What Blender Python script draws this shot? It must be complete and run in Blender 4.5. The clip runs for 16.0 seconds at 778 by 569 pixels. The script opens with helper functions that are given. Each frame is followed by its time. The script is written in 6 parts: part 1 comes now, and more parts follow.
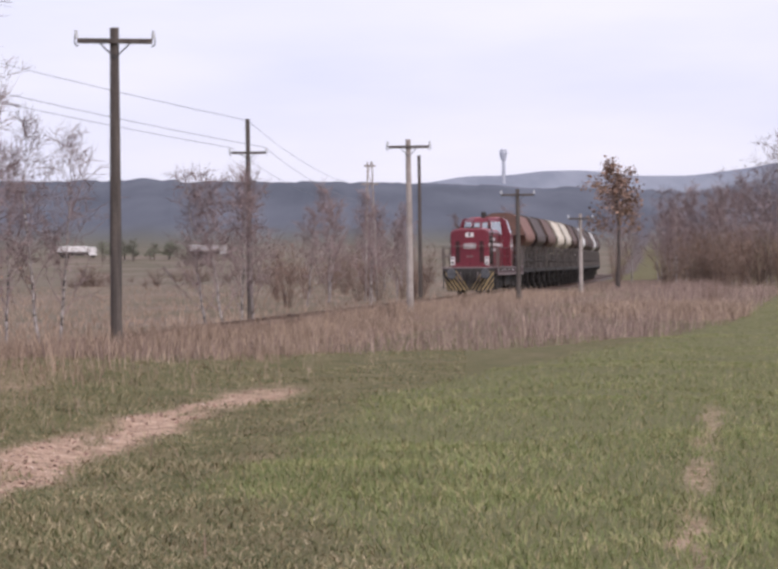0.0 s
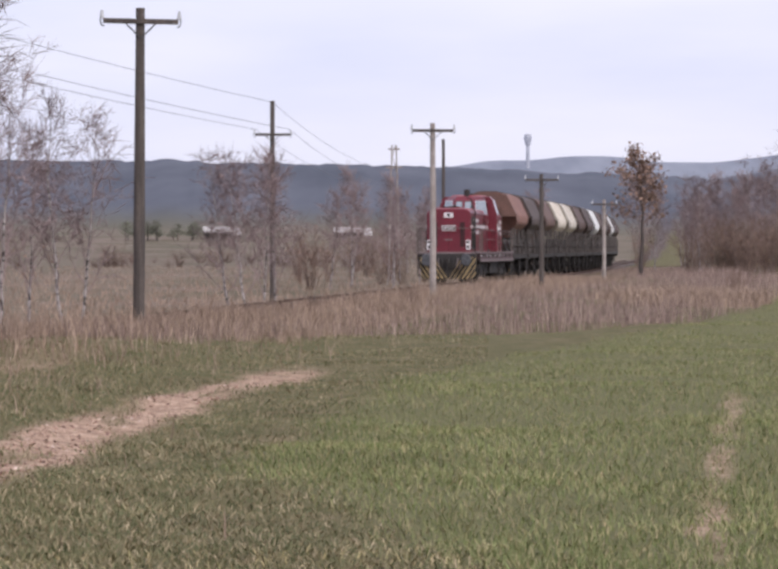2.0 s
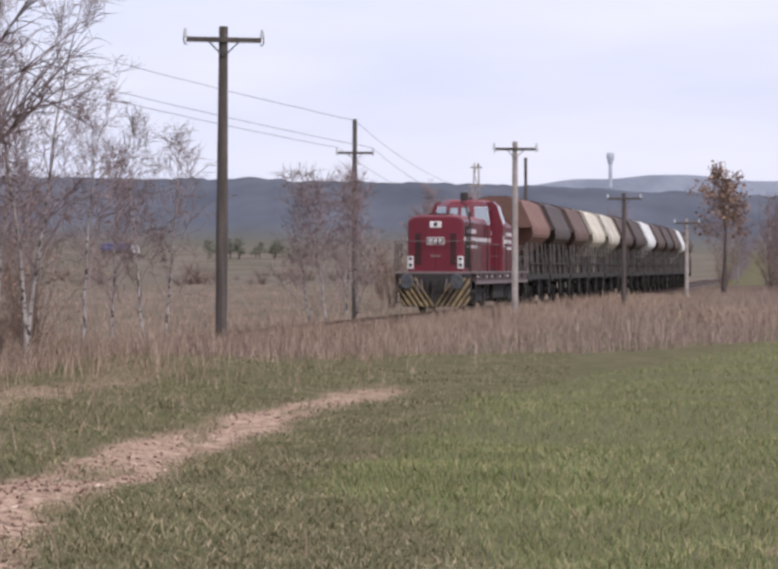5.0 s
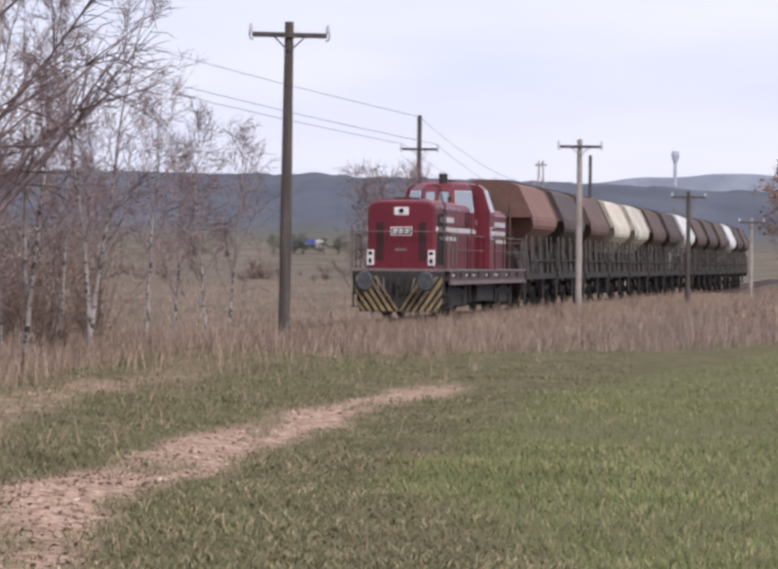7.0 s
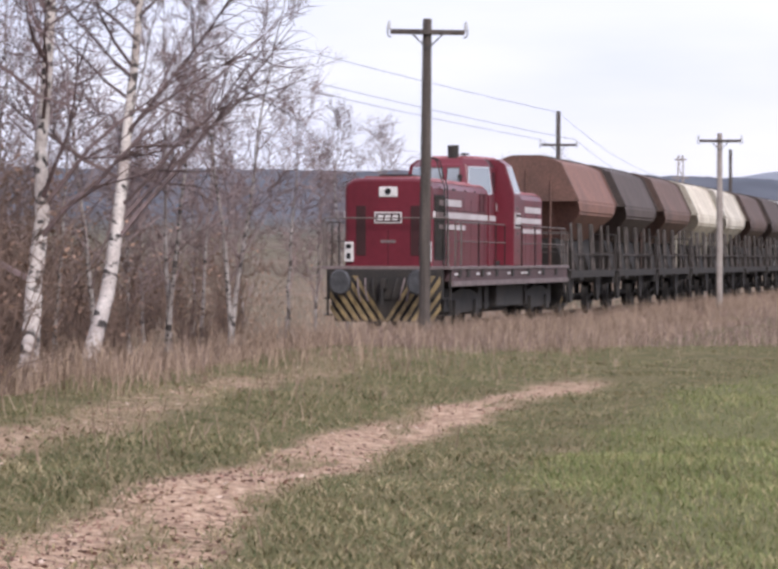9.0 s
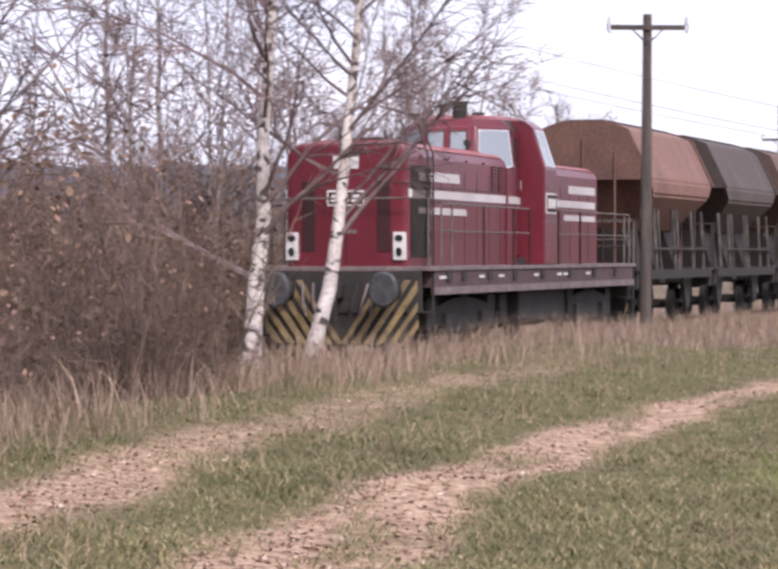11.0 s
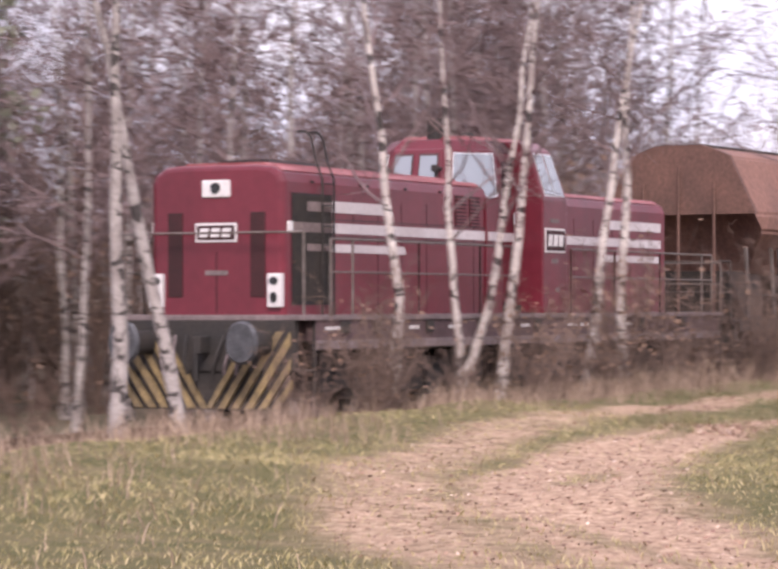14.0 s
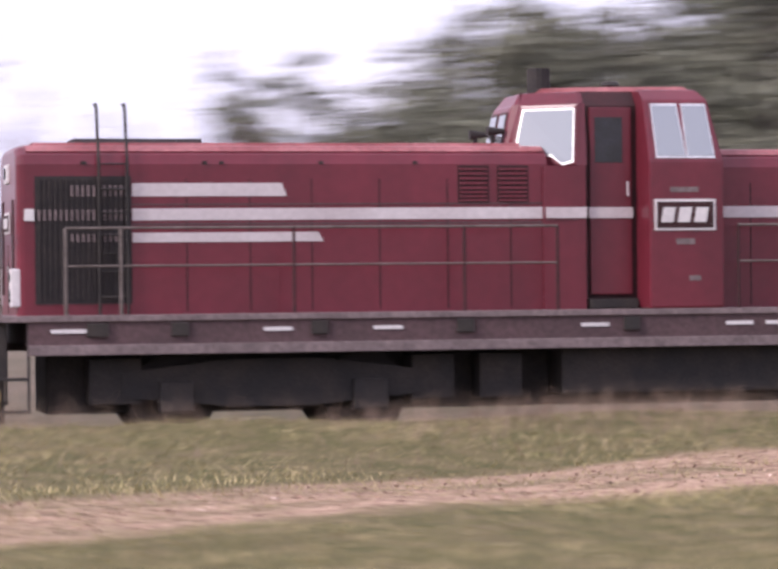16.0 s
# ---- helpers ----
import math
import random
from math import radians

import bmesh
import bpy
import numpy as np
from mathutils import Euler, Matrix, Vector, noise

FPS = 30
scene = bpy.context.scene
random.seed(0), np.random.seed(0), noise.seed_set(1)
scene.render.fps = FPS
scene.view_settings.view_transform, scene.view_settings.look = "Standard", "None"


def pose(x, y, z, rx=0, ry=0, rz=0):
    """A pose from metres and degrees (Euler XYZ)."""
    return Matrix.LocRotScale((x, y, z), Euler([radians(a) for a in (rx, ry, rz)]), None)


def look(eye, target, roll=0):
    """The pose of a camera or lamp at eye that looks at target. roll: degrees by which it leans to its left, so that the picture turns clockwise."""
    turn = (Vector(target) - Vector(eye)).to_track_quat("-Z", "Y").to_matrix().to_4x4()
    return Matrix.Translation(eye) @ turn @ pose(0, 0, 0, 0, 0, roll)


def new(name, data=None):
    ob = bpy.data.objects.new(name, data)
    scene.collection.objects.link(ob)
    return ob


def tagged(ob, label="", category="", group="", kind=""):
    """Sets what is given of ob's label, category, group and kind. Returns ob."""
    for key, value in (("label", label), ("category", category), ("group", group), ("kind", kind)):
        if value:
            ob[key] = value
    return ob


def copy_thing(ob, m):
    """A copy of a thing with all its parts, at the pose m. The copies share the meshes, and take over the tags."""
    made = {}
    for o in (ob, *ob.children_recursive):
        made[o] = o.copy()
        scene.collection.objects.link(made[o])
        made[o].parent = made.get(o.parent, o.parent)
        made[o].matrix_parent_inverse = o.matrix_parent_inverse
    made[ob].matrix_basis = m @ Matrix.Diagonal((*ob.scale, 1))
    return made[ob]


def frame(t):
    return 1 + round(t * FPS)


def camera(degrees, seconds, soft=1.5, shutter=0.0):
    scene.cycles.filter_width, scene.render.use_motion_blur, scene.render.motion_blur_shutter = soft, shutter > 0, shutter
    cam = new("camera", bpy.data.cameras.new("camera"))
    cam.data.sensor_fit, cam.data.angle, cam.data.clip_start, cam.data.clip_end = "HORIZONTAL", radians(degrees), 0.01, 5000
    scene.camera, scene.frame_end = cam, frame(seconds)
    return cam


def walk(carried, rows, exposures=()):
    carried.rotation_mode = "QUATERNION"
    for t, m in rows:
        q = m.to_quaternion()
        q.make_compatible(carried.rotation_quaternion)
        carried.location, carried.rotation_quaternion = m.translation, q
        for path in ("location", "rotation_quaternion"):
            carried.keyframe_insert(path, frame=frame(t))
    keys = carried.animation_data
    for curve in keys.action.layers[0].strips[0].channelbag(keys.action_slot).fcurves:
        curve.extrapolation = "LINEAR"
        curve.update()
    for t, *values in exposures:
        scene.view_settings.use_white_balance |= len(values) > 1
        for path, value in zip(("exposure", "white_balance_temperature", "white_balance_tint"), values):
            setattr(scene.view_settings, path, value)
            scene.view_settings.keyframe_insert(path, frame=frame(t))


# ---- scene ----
# The camera: a long lens, standing beside the field, then drawing back over it in one arc as the train comes by.
cam = camera(15.4, 16.0, soft=3.0, shutter=0.65)


def aim(x, y, z, azimuth, up, roll):
    """A camera pose from the eye, the azimuth (0 is north, right is positive), the rise and the roll in degrees."""
    a, e = radians(azimuth), radians(up)
    return look((x, y, z), (x + 50 * math.sin(a) * math.cos(e), y + 50 * math.cos(a) * math.cos(e), z + 50 * math.sin(e)), roll)


EYE_ROWS = [
    (0, 0, 0, 1.626, -0, -0.396, -0.765), (0.5, 0, 0, 1.626, -0.333, -0.536, -0.584), (1, 0, 0, 1.626, -0.261, -0.682, -0.123),
    (1.5, 0, 0, 1.626, -0.487, -0.725, -0.084), (2, 0, 0, 1.626, -0.455, -0.724, -0.075), (2.5, 0, 0, 1.626, -0.426, -0.704, -0.171),
    (3, 0, 0, 1.626, -0.823, -0.533, -0.166), (3.5, 0, 0, 1.626, -1.387, -0.183, -0.155), (6, 0, 0, 1.626, -2.577, -0.46, 0.34),
    (6.5, 0, 0, 1.626, -3.004, -0.412, 0.521), (7, 0, 0, 1.626, -3.346, -0.439, 0.588), (7.5, 0, 0, 1.626, -3.978, -0.348, 0.476),
    (8, 0, 0, 1.626, -4.744, -0.421, 0.36), (10.5, 0, 0, 1.626, -9.146, -0.616, -0.157), (11, 0, 0, 1.626, -10.52, -0.585, -0.107),
    (11.5, 0, 0, 1.626, -11.721, -0.482, 0.103), (12, 1.303, -5.198, 1.58, -14.203, -0.018, -0.743), (12.5, 1.694, -10.707, 1.579, -14.69, 0.413, -0.456),
    (13, 3.902, -14.499, 1.577, -18.371, 0.605, -0.863), (13.5, 5.696, -17.806, 1.562, -21.619, 0.535, -0.347), (14, 8.001, -19.6, 1.551, -25.78, 0.445, -0.1),
    (14.5, 10.519, -20.681, 1.273, -31.532, 0.963, -1.6), (15, 15.523, -19.92, 1.291, -43.655, 1.125, -1.436), (15.5, 20.653, -17.236, 1.205, -57.887, 1.174, -1.579),
    (16, 25.952, -6.252, 1.773, -85.013, -0.01, -0.576),
]
walk(cam, [(r[0], aim(*r[1:])) for r in EYE_ROWS], exposures=[(0, 0.1, 6350, 14), (3.5, 0.04, 6200, 11), (8, 0.15, 6250, 11), (10.5, 0.45, 6330, 13), (12, 0.52, 6480, 17), (14, 0.6, 6650, 20), (15.2, 0.7, 6580, 21), (16, 0.42, 6350, 22)])

# Overcast daylight: a pale sky and one very soft sun behind thin cloud.
SUN_UP, SUN_TURN = 38.0, 150.0
world = bpy.data.worlds.new("world")
scene.world = world
world.use_nodes = True
wt = world.node_tree
wt.nodes.clear()
w_out = wt.nodes.new("ShaderNodeOutputWorld")
w_bg = wt.nodes.new("ShaderNodeBackground")
w_sky = wt.nodes.new("ShaderNodeTexSky")
w_sky.sky_type, w_sky.sun_disc = "NISHITA", False
w_sky.sun_elevation, w_sky.sun_rotation = radians(SUN_UP), radians(SUN_TURN)
w_sky.air_density, w_sky.dust_density, w_sky.ozone_density = 1.0, 3.0, 1.0
w_mix = wt.nodes.new("ShaderNodeMix")
w_mix.data_type = "RGBA"
w_mix.inputs[0].default_value = 0.86
w_coord = wt.nodes.new("ShaderNodeTexCoord")
w_map = wt.nodes.new("ShaderNodeMapping")
w_map.inputs["Scale"].default_value = (3.0, 3.0, 14.0)
w_noise = wt.nodes.new("ShaderNodeTexNoise")
w_noise.inputs["Scale"].default_value, w_noise.inputs["Detail"].default_value = 1.6, 5.0
w_ramp = wt.nodes.new("ShaderNodeValToRGB")
w_ramp.color_ramp.elements[0].position, w_ramp.color_ramp.elements[0].color = 0.3, (7.8, 7.95, 9.9, 1)
w_ramp.color_ramp.elements[1].position, w_ramp.color_ramp.elements[1].color = 0.68, (9.7, 9.45, 10.6, 1)
wt.links.new(w_coord.outputs["Generated"], w_map.inputs["Vector"])
wt.links.new(w_map.outputs[0], w_noise.inputs["Vector"])
wt.links.new(w_noise.outputs["Fac"], w_ramp.inputs["Fac"])
wt.links.new(w_sky.outputs[0], w_mix.inputs[6])
wt.links.new(w_ramp.outputs[0], w_mix.inputs[7])
wt.links.new(w_mix.outputs[2], w_bg.inputs["Color"])
w_bg.inputs["Strength"].default_value = 0.1
wt.links.new(w_bg.outputs[0], w_out.inputs["Surface"])
sun_data = bpy.data.lights.new("sun", "SUN")
sun_data.energy, sun_data.angle, sun_data.color = 2.3, radians(16), (1.0, 0.94, 0.87)
sun = new("sun", sun_data)
sun.matrix_world = pose(0, 0, 60) @ Euler((radians(90 - SUN_UP), 0, radians(180 - SUN_TURN))).to_matrix().to_4x4()


# ---- materials ----
def material(name, base, rough=0.8, second=None, scale=3.0, fine=40.0, bump=0.15, metal=0.0, per_object=0.0, per_island=0.0, streak=None, alpha=None):
    """A procedural surface: two colours mixed by coarse noise, darkened and lightened by fine grain, with relief."""
    m = bpy.data.materials.new(name)
    m.use_nodes = True
    nt = m.node_tree
    b = nt.nodes["Principled BSDF"]
    b.inputs["Roughness"].default_value, b.inputs["Metallic"].default_value = rough, metal
    co = nt.nodes.new("ShaderNodeTexCoord")
    big = nt.nodes.new("ShaderNodeTexNoise")
    big.inputs["Scale"].default_value, big.inputs["Detail"].default_value = scale, 6.0
    small = nt.nodes.new("ShaderNodeTexNoise")
    small.inputs["Scale"].default_value, small.inputs["Detail"].default_value = fine, 4.0
    vec = co.outputs["Object"]
    if streak:
        mp = nt.nodes.new("ShaderNodeMapping")
        mp.inputs["Scale"].default_value = streak
        nt.links.new(vec, mp.inputs["Vector"])
        vec = mp.outputs[0]
    nt.links.new(vec, big.inputs["Vector"])
    nt.links.new(co.outputs["Object"], small.inputs["Vector"])
    ramp = nt.nodes.new("ShaderNodeValToRGB")
    second = second or tuple(c * 0.6 for c in base)
    ramp.color_ramp.elements[0].position, ramp.color_ramp.elements[0].color = 0.35, (*second, 1)
    ramp.color_ramp.elements[1].position, ramp.color_ramp.elements[1].color = 0.65, (*base, 1)
    nt.links.new(big.outputs["Fac"], ramp.inputs["Fac"])
    grain = nt.nodes.new("ShaderNodeMapRange")
    grain.inputs["From Min"].default_value, grain.inputs["From Max"].default_value = 0.25, 0.75
    depth = 0.1 if bump == 0.03 else 0.28
    grain.inputs["To Min"].default_value, grain.inputs["To Max"].default_value = 1 - depth, 1 + depth
    nt.links.new(small.outputs["Fac"], grain.inputs["Value"])
    value = grain.outputs[0]
    for amount, kind, socket in ((per_object, "ShaderNodeObjectInfo", "Random"), (per_island, "ShaderNodeNewGeometry", "Random Per Island")):
        if amount:
            info = nt.nodes.new(kind)
            r = nt.nodes.new("ShaderNodeMapRange")
            r.inputs["To Min"].default_value, r.inputs["To Max"].default_value = 1 - amount, 1 + amount
            nt.links.new(info.outputs[socket], r.inputs["Value"])
            mul = nt.nodes.new("ShaderNodeMath")
            mul.operation = "MULTIPLY"
            nt.links.new(value, mul.inputs[0])
            nt.links.new(r.outputs[0], mul.inputs[1])
            value = mul.outputs[0]
    hsv = nt.nodes.new("ShaderNodeHueSaturation")
    nt.links.new(ramp.outputs[0], hsv.inputs["Color"])
    nt.links.new(value, hsv.inputs["Value"])
    nt.links.new(hsv.outputs[0], b.inputs["Base Color"])
    if bump:
        bp = nt.nodes.new("ShaderNodeBump")
        bp.inputs["Strength"].default_value, bp.inputs["Distance"].default_value = bump, 0.02
        nt.links.new(small.outputs["Fac"], bp.inputs["Height"])
        nt.links.new(bp.outputs[0], b.inputs["Normal"])
    return m


M_RED = material("locomotive_red", (0.165, 0.022, 0.036), 0.30, (0.115, 0.017, 0.027), 0.9, 7.0, 0.03, streak=(1, 1, 0.3))
# Paler red; carries the painted sky sheen of hood shoulders and cab roof.
M_ROOF_RED = material("pale_red_roof", (0.36, 0.13, 0.135), 0.55, (0.22, 0.05, 0.055), 1.2, 14.0, 0.05)
# Shade of recess, grille and louvres put into colour; also badge, posts, gaps.
M_DARK_RED = material("dark_red_and_recess_shade", (0.04, 0.007, 0.009), 0.7, (0.025, 0.005, 0.006), 2.0, 20.0)
M_WHITE = material("stripe_white", (0.70, 0.67, 0.67), 0.5, (0.62, 0.59, 0.59), 1.5, 18.0, 0.03)
M_STRIPE = material("dirty_stripe_white", (0.62, 0.57, 0.58), 0.5, (0.49, 0.43, 0.44), 0.8, 14.0, 0.03, streak=(1, 1, 0.4))
M_FRAME = material("frame_grey", (0.105, 0.06, 0.064), 0.75, (0.075, 0.045, 0.048), 1.0, 16.0, 0.1)
M_FRAME_EDGE = material("frame_edge_grey", (0.215, 0.165, 0.165), 0.7, (0.15, 0.115, 0.115), 2.0, 16.0)
M_WAGON_FRAME = material("wagon_frame_brown", (0.06, 0.045, 0.04), 0.85, (0.03, 0.024, 0.022), 2.0, 20.0, 0.15)
M_WAGON_POST = material("wagon_post_grey", (0.12, 0.10, 0.094), 0.8, (0.04, 0.034, 0.032), 3.0, 20.0, 0.15)
M_BLACK = material("underframe_black", (0.022, 0.02, 0.02), 0.8, (0.04, 0.032, 0.028), 3.0, 25.0, 0.2)
M_STEEL = material("buffer_steel", (0.13, 0.13, 0.14), 0.5, (0.08, 0.08, 0.085), 5.0, 30.0, metal=0.6)
M_YELLOW = material("warning_yellow", (0.33, 0.235, 0.11), 0.7, (0.17, 0.125, 0.07), 5.0, 30.0)
M_RAIL_PAINT = material("handrail_grey", (0.16, 0.13, 0.12), 0.55, (0.1, 0.08, 0.07), 5.0, 30.0)
M_CHROME = material("window_frame_metal", (0.72, 0.72, 0.72), 0.35, (0.6, 0.6, 0.6), 5.0, 30.0, metal=0.7)
M_GRILLE = material("radiator_black", (0.018, 0.014, 0.015), 0.7, (0.03, 0.022, 0.022), 6.0, 40.0)
M_LAMP_GLASS = material("lamp_lens", (0.03, 0.03, 0.035), 0.15, (0.02, 0.02, 0.02), 6.0, 40.0)
M_POLE = material("weathered_pole_wood", (0.105, 0.085, 0.075), 0.9, (0.055, 0.045, 0.042), 2.0, 30.0, 0.5, streak=(6, 6, 0.4))
M_POLE_PALE = material("concrete_post_grey", (0.38, 0.33, 0.31), 0.9, (0.26, 0.22, 0.2), 2.0, 30.0, 0.3)
M_INSULATOR = material("insulator_porcelain", (0.55, 0.55, 0.56), 0.3, (0.4, 0.4, 0.42), 5.0, 20.0, 0)
M_WIRE = material("telegraph_wire", (0.16, 0.16, 0.19), 0.6, (0.12, 0.12, 0.14), 5.0, 20.0, 0)
M_RUST = material("rusty_rail", (0.11, 0.06, 0.04), 0.7, (0.07, 0.04, 0.03), 8.0, 60.0, metal=0.3)
M_SLEEPER = material("sleeper_wood", (0.07, 0.055, 0.045), 0.9, (0.045, 0.035, 0.03), 4.0, 40.0, 0.4, per_object=0.3)


def glass_material(name):
    m = bpy.data.materials.new(name)
    m.use_nodes = True
    b = m.node_tree.nodes["Principled BSDF"]
    b.inputs["Base Color"].default_value = (0.35, 0.38, 0.4, 1)
    b.inputs["Roughness"].default_value = 0.06
    b.inputs["IOR"].default_value = 1.9
    b.inputs["Metallic"].default_value = 0.55
    return m


M_GLASS = glass_material("cab_glass")


# ---- mesh helpers ----
def part(name, bm, mat, parent=None, label=""):
    """Link a bmesh as one mesh object under a thing or under a part."""
    me = bpy.data.meshes.new(name)
    bm.to_mesh(me)
    bm.free()
    me.materials.append(mat)
    ob = new(name, me)
    ob.parent = parent
    if label:
        tagged(ob, label)
    return ob


def thing(name, label, category, group="", kind=""):
    return tagged(new(name), label, category, group, kind)


def box(bm, x0, x1, y0, y1, z0, z1, bevel=0.0, m=None):
    r = bmesh.ops.create_cube(bm, size=1.0)
    vs = r["verts"]
    for v in vs:
        v.co = Vector(((x0 + x1) / 2 + v.co.x * (x1 - x0), (y0 + y1) / 2 + v.co.y * (y1 - y0), (z0 + z1) / 2 + v.co.z * (z1 - z0)))
    if bevel:
        es = list({e for v in vs for e in v.link_edges})
        vs = [v for v in bmesh.ops.bevel(bm, geom=es, offset=bevel, segments=2, affect="EDGES", profile=0.7)["verts"]]
    if m is not None:
        bmesh.ops.transform(bm, matrix=m, verts=vs)
    return vs


def rod(bm, a, b, ra, rb=None, n=8):
    a, b = Vector(a), Vector(b)
    rb = ra if rb is None else rb
    q = (b - a).to_track_quat("Z", "Y").to_matrix().to_4x4()
    bmesh.ops.create_cone(bm, cap_ends=True, segments=n, radius1=ra, radius2=rb, depth=(b - a).length, matrix=Matrix.Translation((a + b) / 2) @ q)


def prism(bm, outline, x0, x1):
    """A solid from an outline of (y, z) points, drawn out along x."""
    a = [bm.verts.new((x0, y, z)) for y, z in outline]
    b = [bm.verts.new((x1, y, z)) for y, z in outline]
    bm.faces.new(a[::-1]), bm.faces.new(b)
    for i in range(len(a)):
        j = (i + 1) % len(a)
        bm.faces.new((a[i], a[j], b[j], b[i]))
    bmesh.ops.recalc_face_normals(bm, faces=bm.faces)


def prism_y(bm, outline, y0, y1):
    """A solid from an outline of (x, z) points, drawn out along y."""
    a = [bm.verts.new((x, y0, z)) for x, z in outline]
    b = [bm.verts.new((x, y1, z)) for x, z in outline]
    bm.faces.new(a[::-1]), bm.faces.new(b)
    for i in range(len(a)):
        j = (i + 1) % len(a)
        bm.faces.new((a[i], a[j], b[j], b[i]))
    bmesh.ops.recalc_face_normals(bm, faces=bm.faces)


# ---- the railway's line ----
HEAD = (-0.2359, -0.0688, -0.1106, -0.0821, -0.0264, -0.0028)


def build_line():
    """The line in plan: distance along it, x, y and heading (radians, clockwise from north)."""
    s = np.arange(-300.0, 200.0, 0.25)
    q = (np.clip(s, -120, 108) - 50) / 60
    h = sum(c * q ** k for k, c in enumerate(HEAD)) + radians(200)
    x = np.concatenate([[0], np.cumsum(np.sin(h[:-1]) * 0.25)])
    y = np.concatenate([[0], np.cumsum(np.cos(h[:-1]) * 0.25)])
    i = int(np.argmin(abs(s)))
    return s, x - x[i] + -1.409, y - y[i] + 105.770, h


LINE_S, LINE_X, LINE_Y, LINE_H = build_line()


def on_line(s, left=0.0, z=0.0):
    x, y, h = (float(np.interp(s, LINE_S, c)) for c in (LINE_X, LINE_Y, LINE_H))
    return Vector((x - left * math.cos(h), y + left * math.sin(h), z))


def vehicle_pose(s, bogie_a, bogie_b):
    """The pose of a vehicle whose front is s along the line, standing on two axles or bogies behind its front. Local +x is forward, +y its left."""
    a, b = on_line(s - bogie_a), on_line(s - bogie_b)
    d = (a - b).normalized()
    p = a + d * bogie_a
    return Matrix.Translation(p) @ Matrix.Rotation(math.atan2(d.y, d.x), 4, "Z")


def line_side(px, py):
    """Signed distances to the line (positive on the field's side) and the place along it, for arrays of points."""
    sel = slice(None, None, 8)
    lx, ly, lh, ls = LINE_X[sel], LINE_Y[sel], LINE_H[sel], LINE_S[sel]
    out, along = np.empty(len(px)), np.empty(len(px))
    for i in range(0, len(px), 4000):
        dx = px[i:i + 4000, None] - lx[None]
        dy = py[i:i + 4000, None] - ly[None]
        k = np.argmin(dx * dx + dy * dy, axis=1)
        r = np.arange(len(k))
        ddx, ddy, hh = dx[r, k], dy[r, k], lh[k]
        out[i:i + 4000] = ddy * np.sin(hh) - ddx * np.cos(hh)
        along[i:i + 4000] = ls[k] + ddx * np.sin(hh) + ddy * np.cos(hh)
    return out, along


def on_track(x, y):
    """Whether a place lies so near the line that a train would touch what grows there."""
    q, _ = line_side(np.array([x]), np.array([y]))
    return abs(q[0]) < 3.2


# ---- the ground ----
def smooth(a, b, v):
    t = np.clip((v - a) / (b - a), 0, 1)
    return t * t * (3 - 2 * t)


def waves(x, y, size, seed=0.0):
    """A cheap, smooth, uneven field of values round zero, for arrays."""
    return (np.sin(x / size + 1.3 * np.sin(y / size * 0.7 + seed) + seed) + np.sin(y / size * 1.13 - 1.1 * np.sin(x / size * 0.83 - seed) + 2 * seed)) / 2


# Lane courses, bent at the near end to fit the drawn-back camera's view.
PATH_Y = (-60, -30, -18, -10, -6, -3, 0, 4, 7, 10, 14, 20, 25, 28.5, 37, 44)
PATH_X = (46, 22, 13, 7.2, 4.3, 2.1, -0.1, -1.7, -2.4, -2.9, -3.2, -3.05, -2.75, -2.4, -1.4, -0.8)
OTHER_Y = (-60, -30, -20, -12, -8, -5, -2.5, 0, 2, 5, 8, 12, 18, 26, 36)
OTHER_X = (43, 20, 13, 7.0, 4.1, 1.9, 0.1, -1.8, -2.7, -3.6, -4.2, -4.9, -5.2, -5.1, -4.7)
EDGE_Y = (-80, -30, -10, 0, 10, 14, 20, 34, 47, 76, 132, 300)
EDGE_X = (74, 36, 20, 13, 4.0, 0.6, -1.2, -0.2, 2.6, 9.2, 18, 40)
HILL_AZ = (-180, -60, -20, -5, 0, 3, 6, 9, 14, 60, 180)
HILL_UP = (1.2, 1.5, 1.78, 1.72, 1.62, 1.5, 1.35, 1.75, 2.0, 1.2, 1.2)
FAR_UP = (0.5, 0.8, 1.0, 1.45, 1.62, 1.80, 1.74, 1.98, 2.2, 1.0, 0.5)


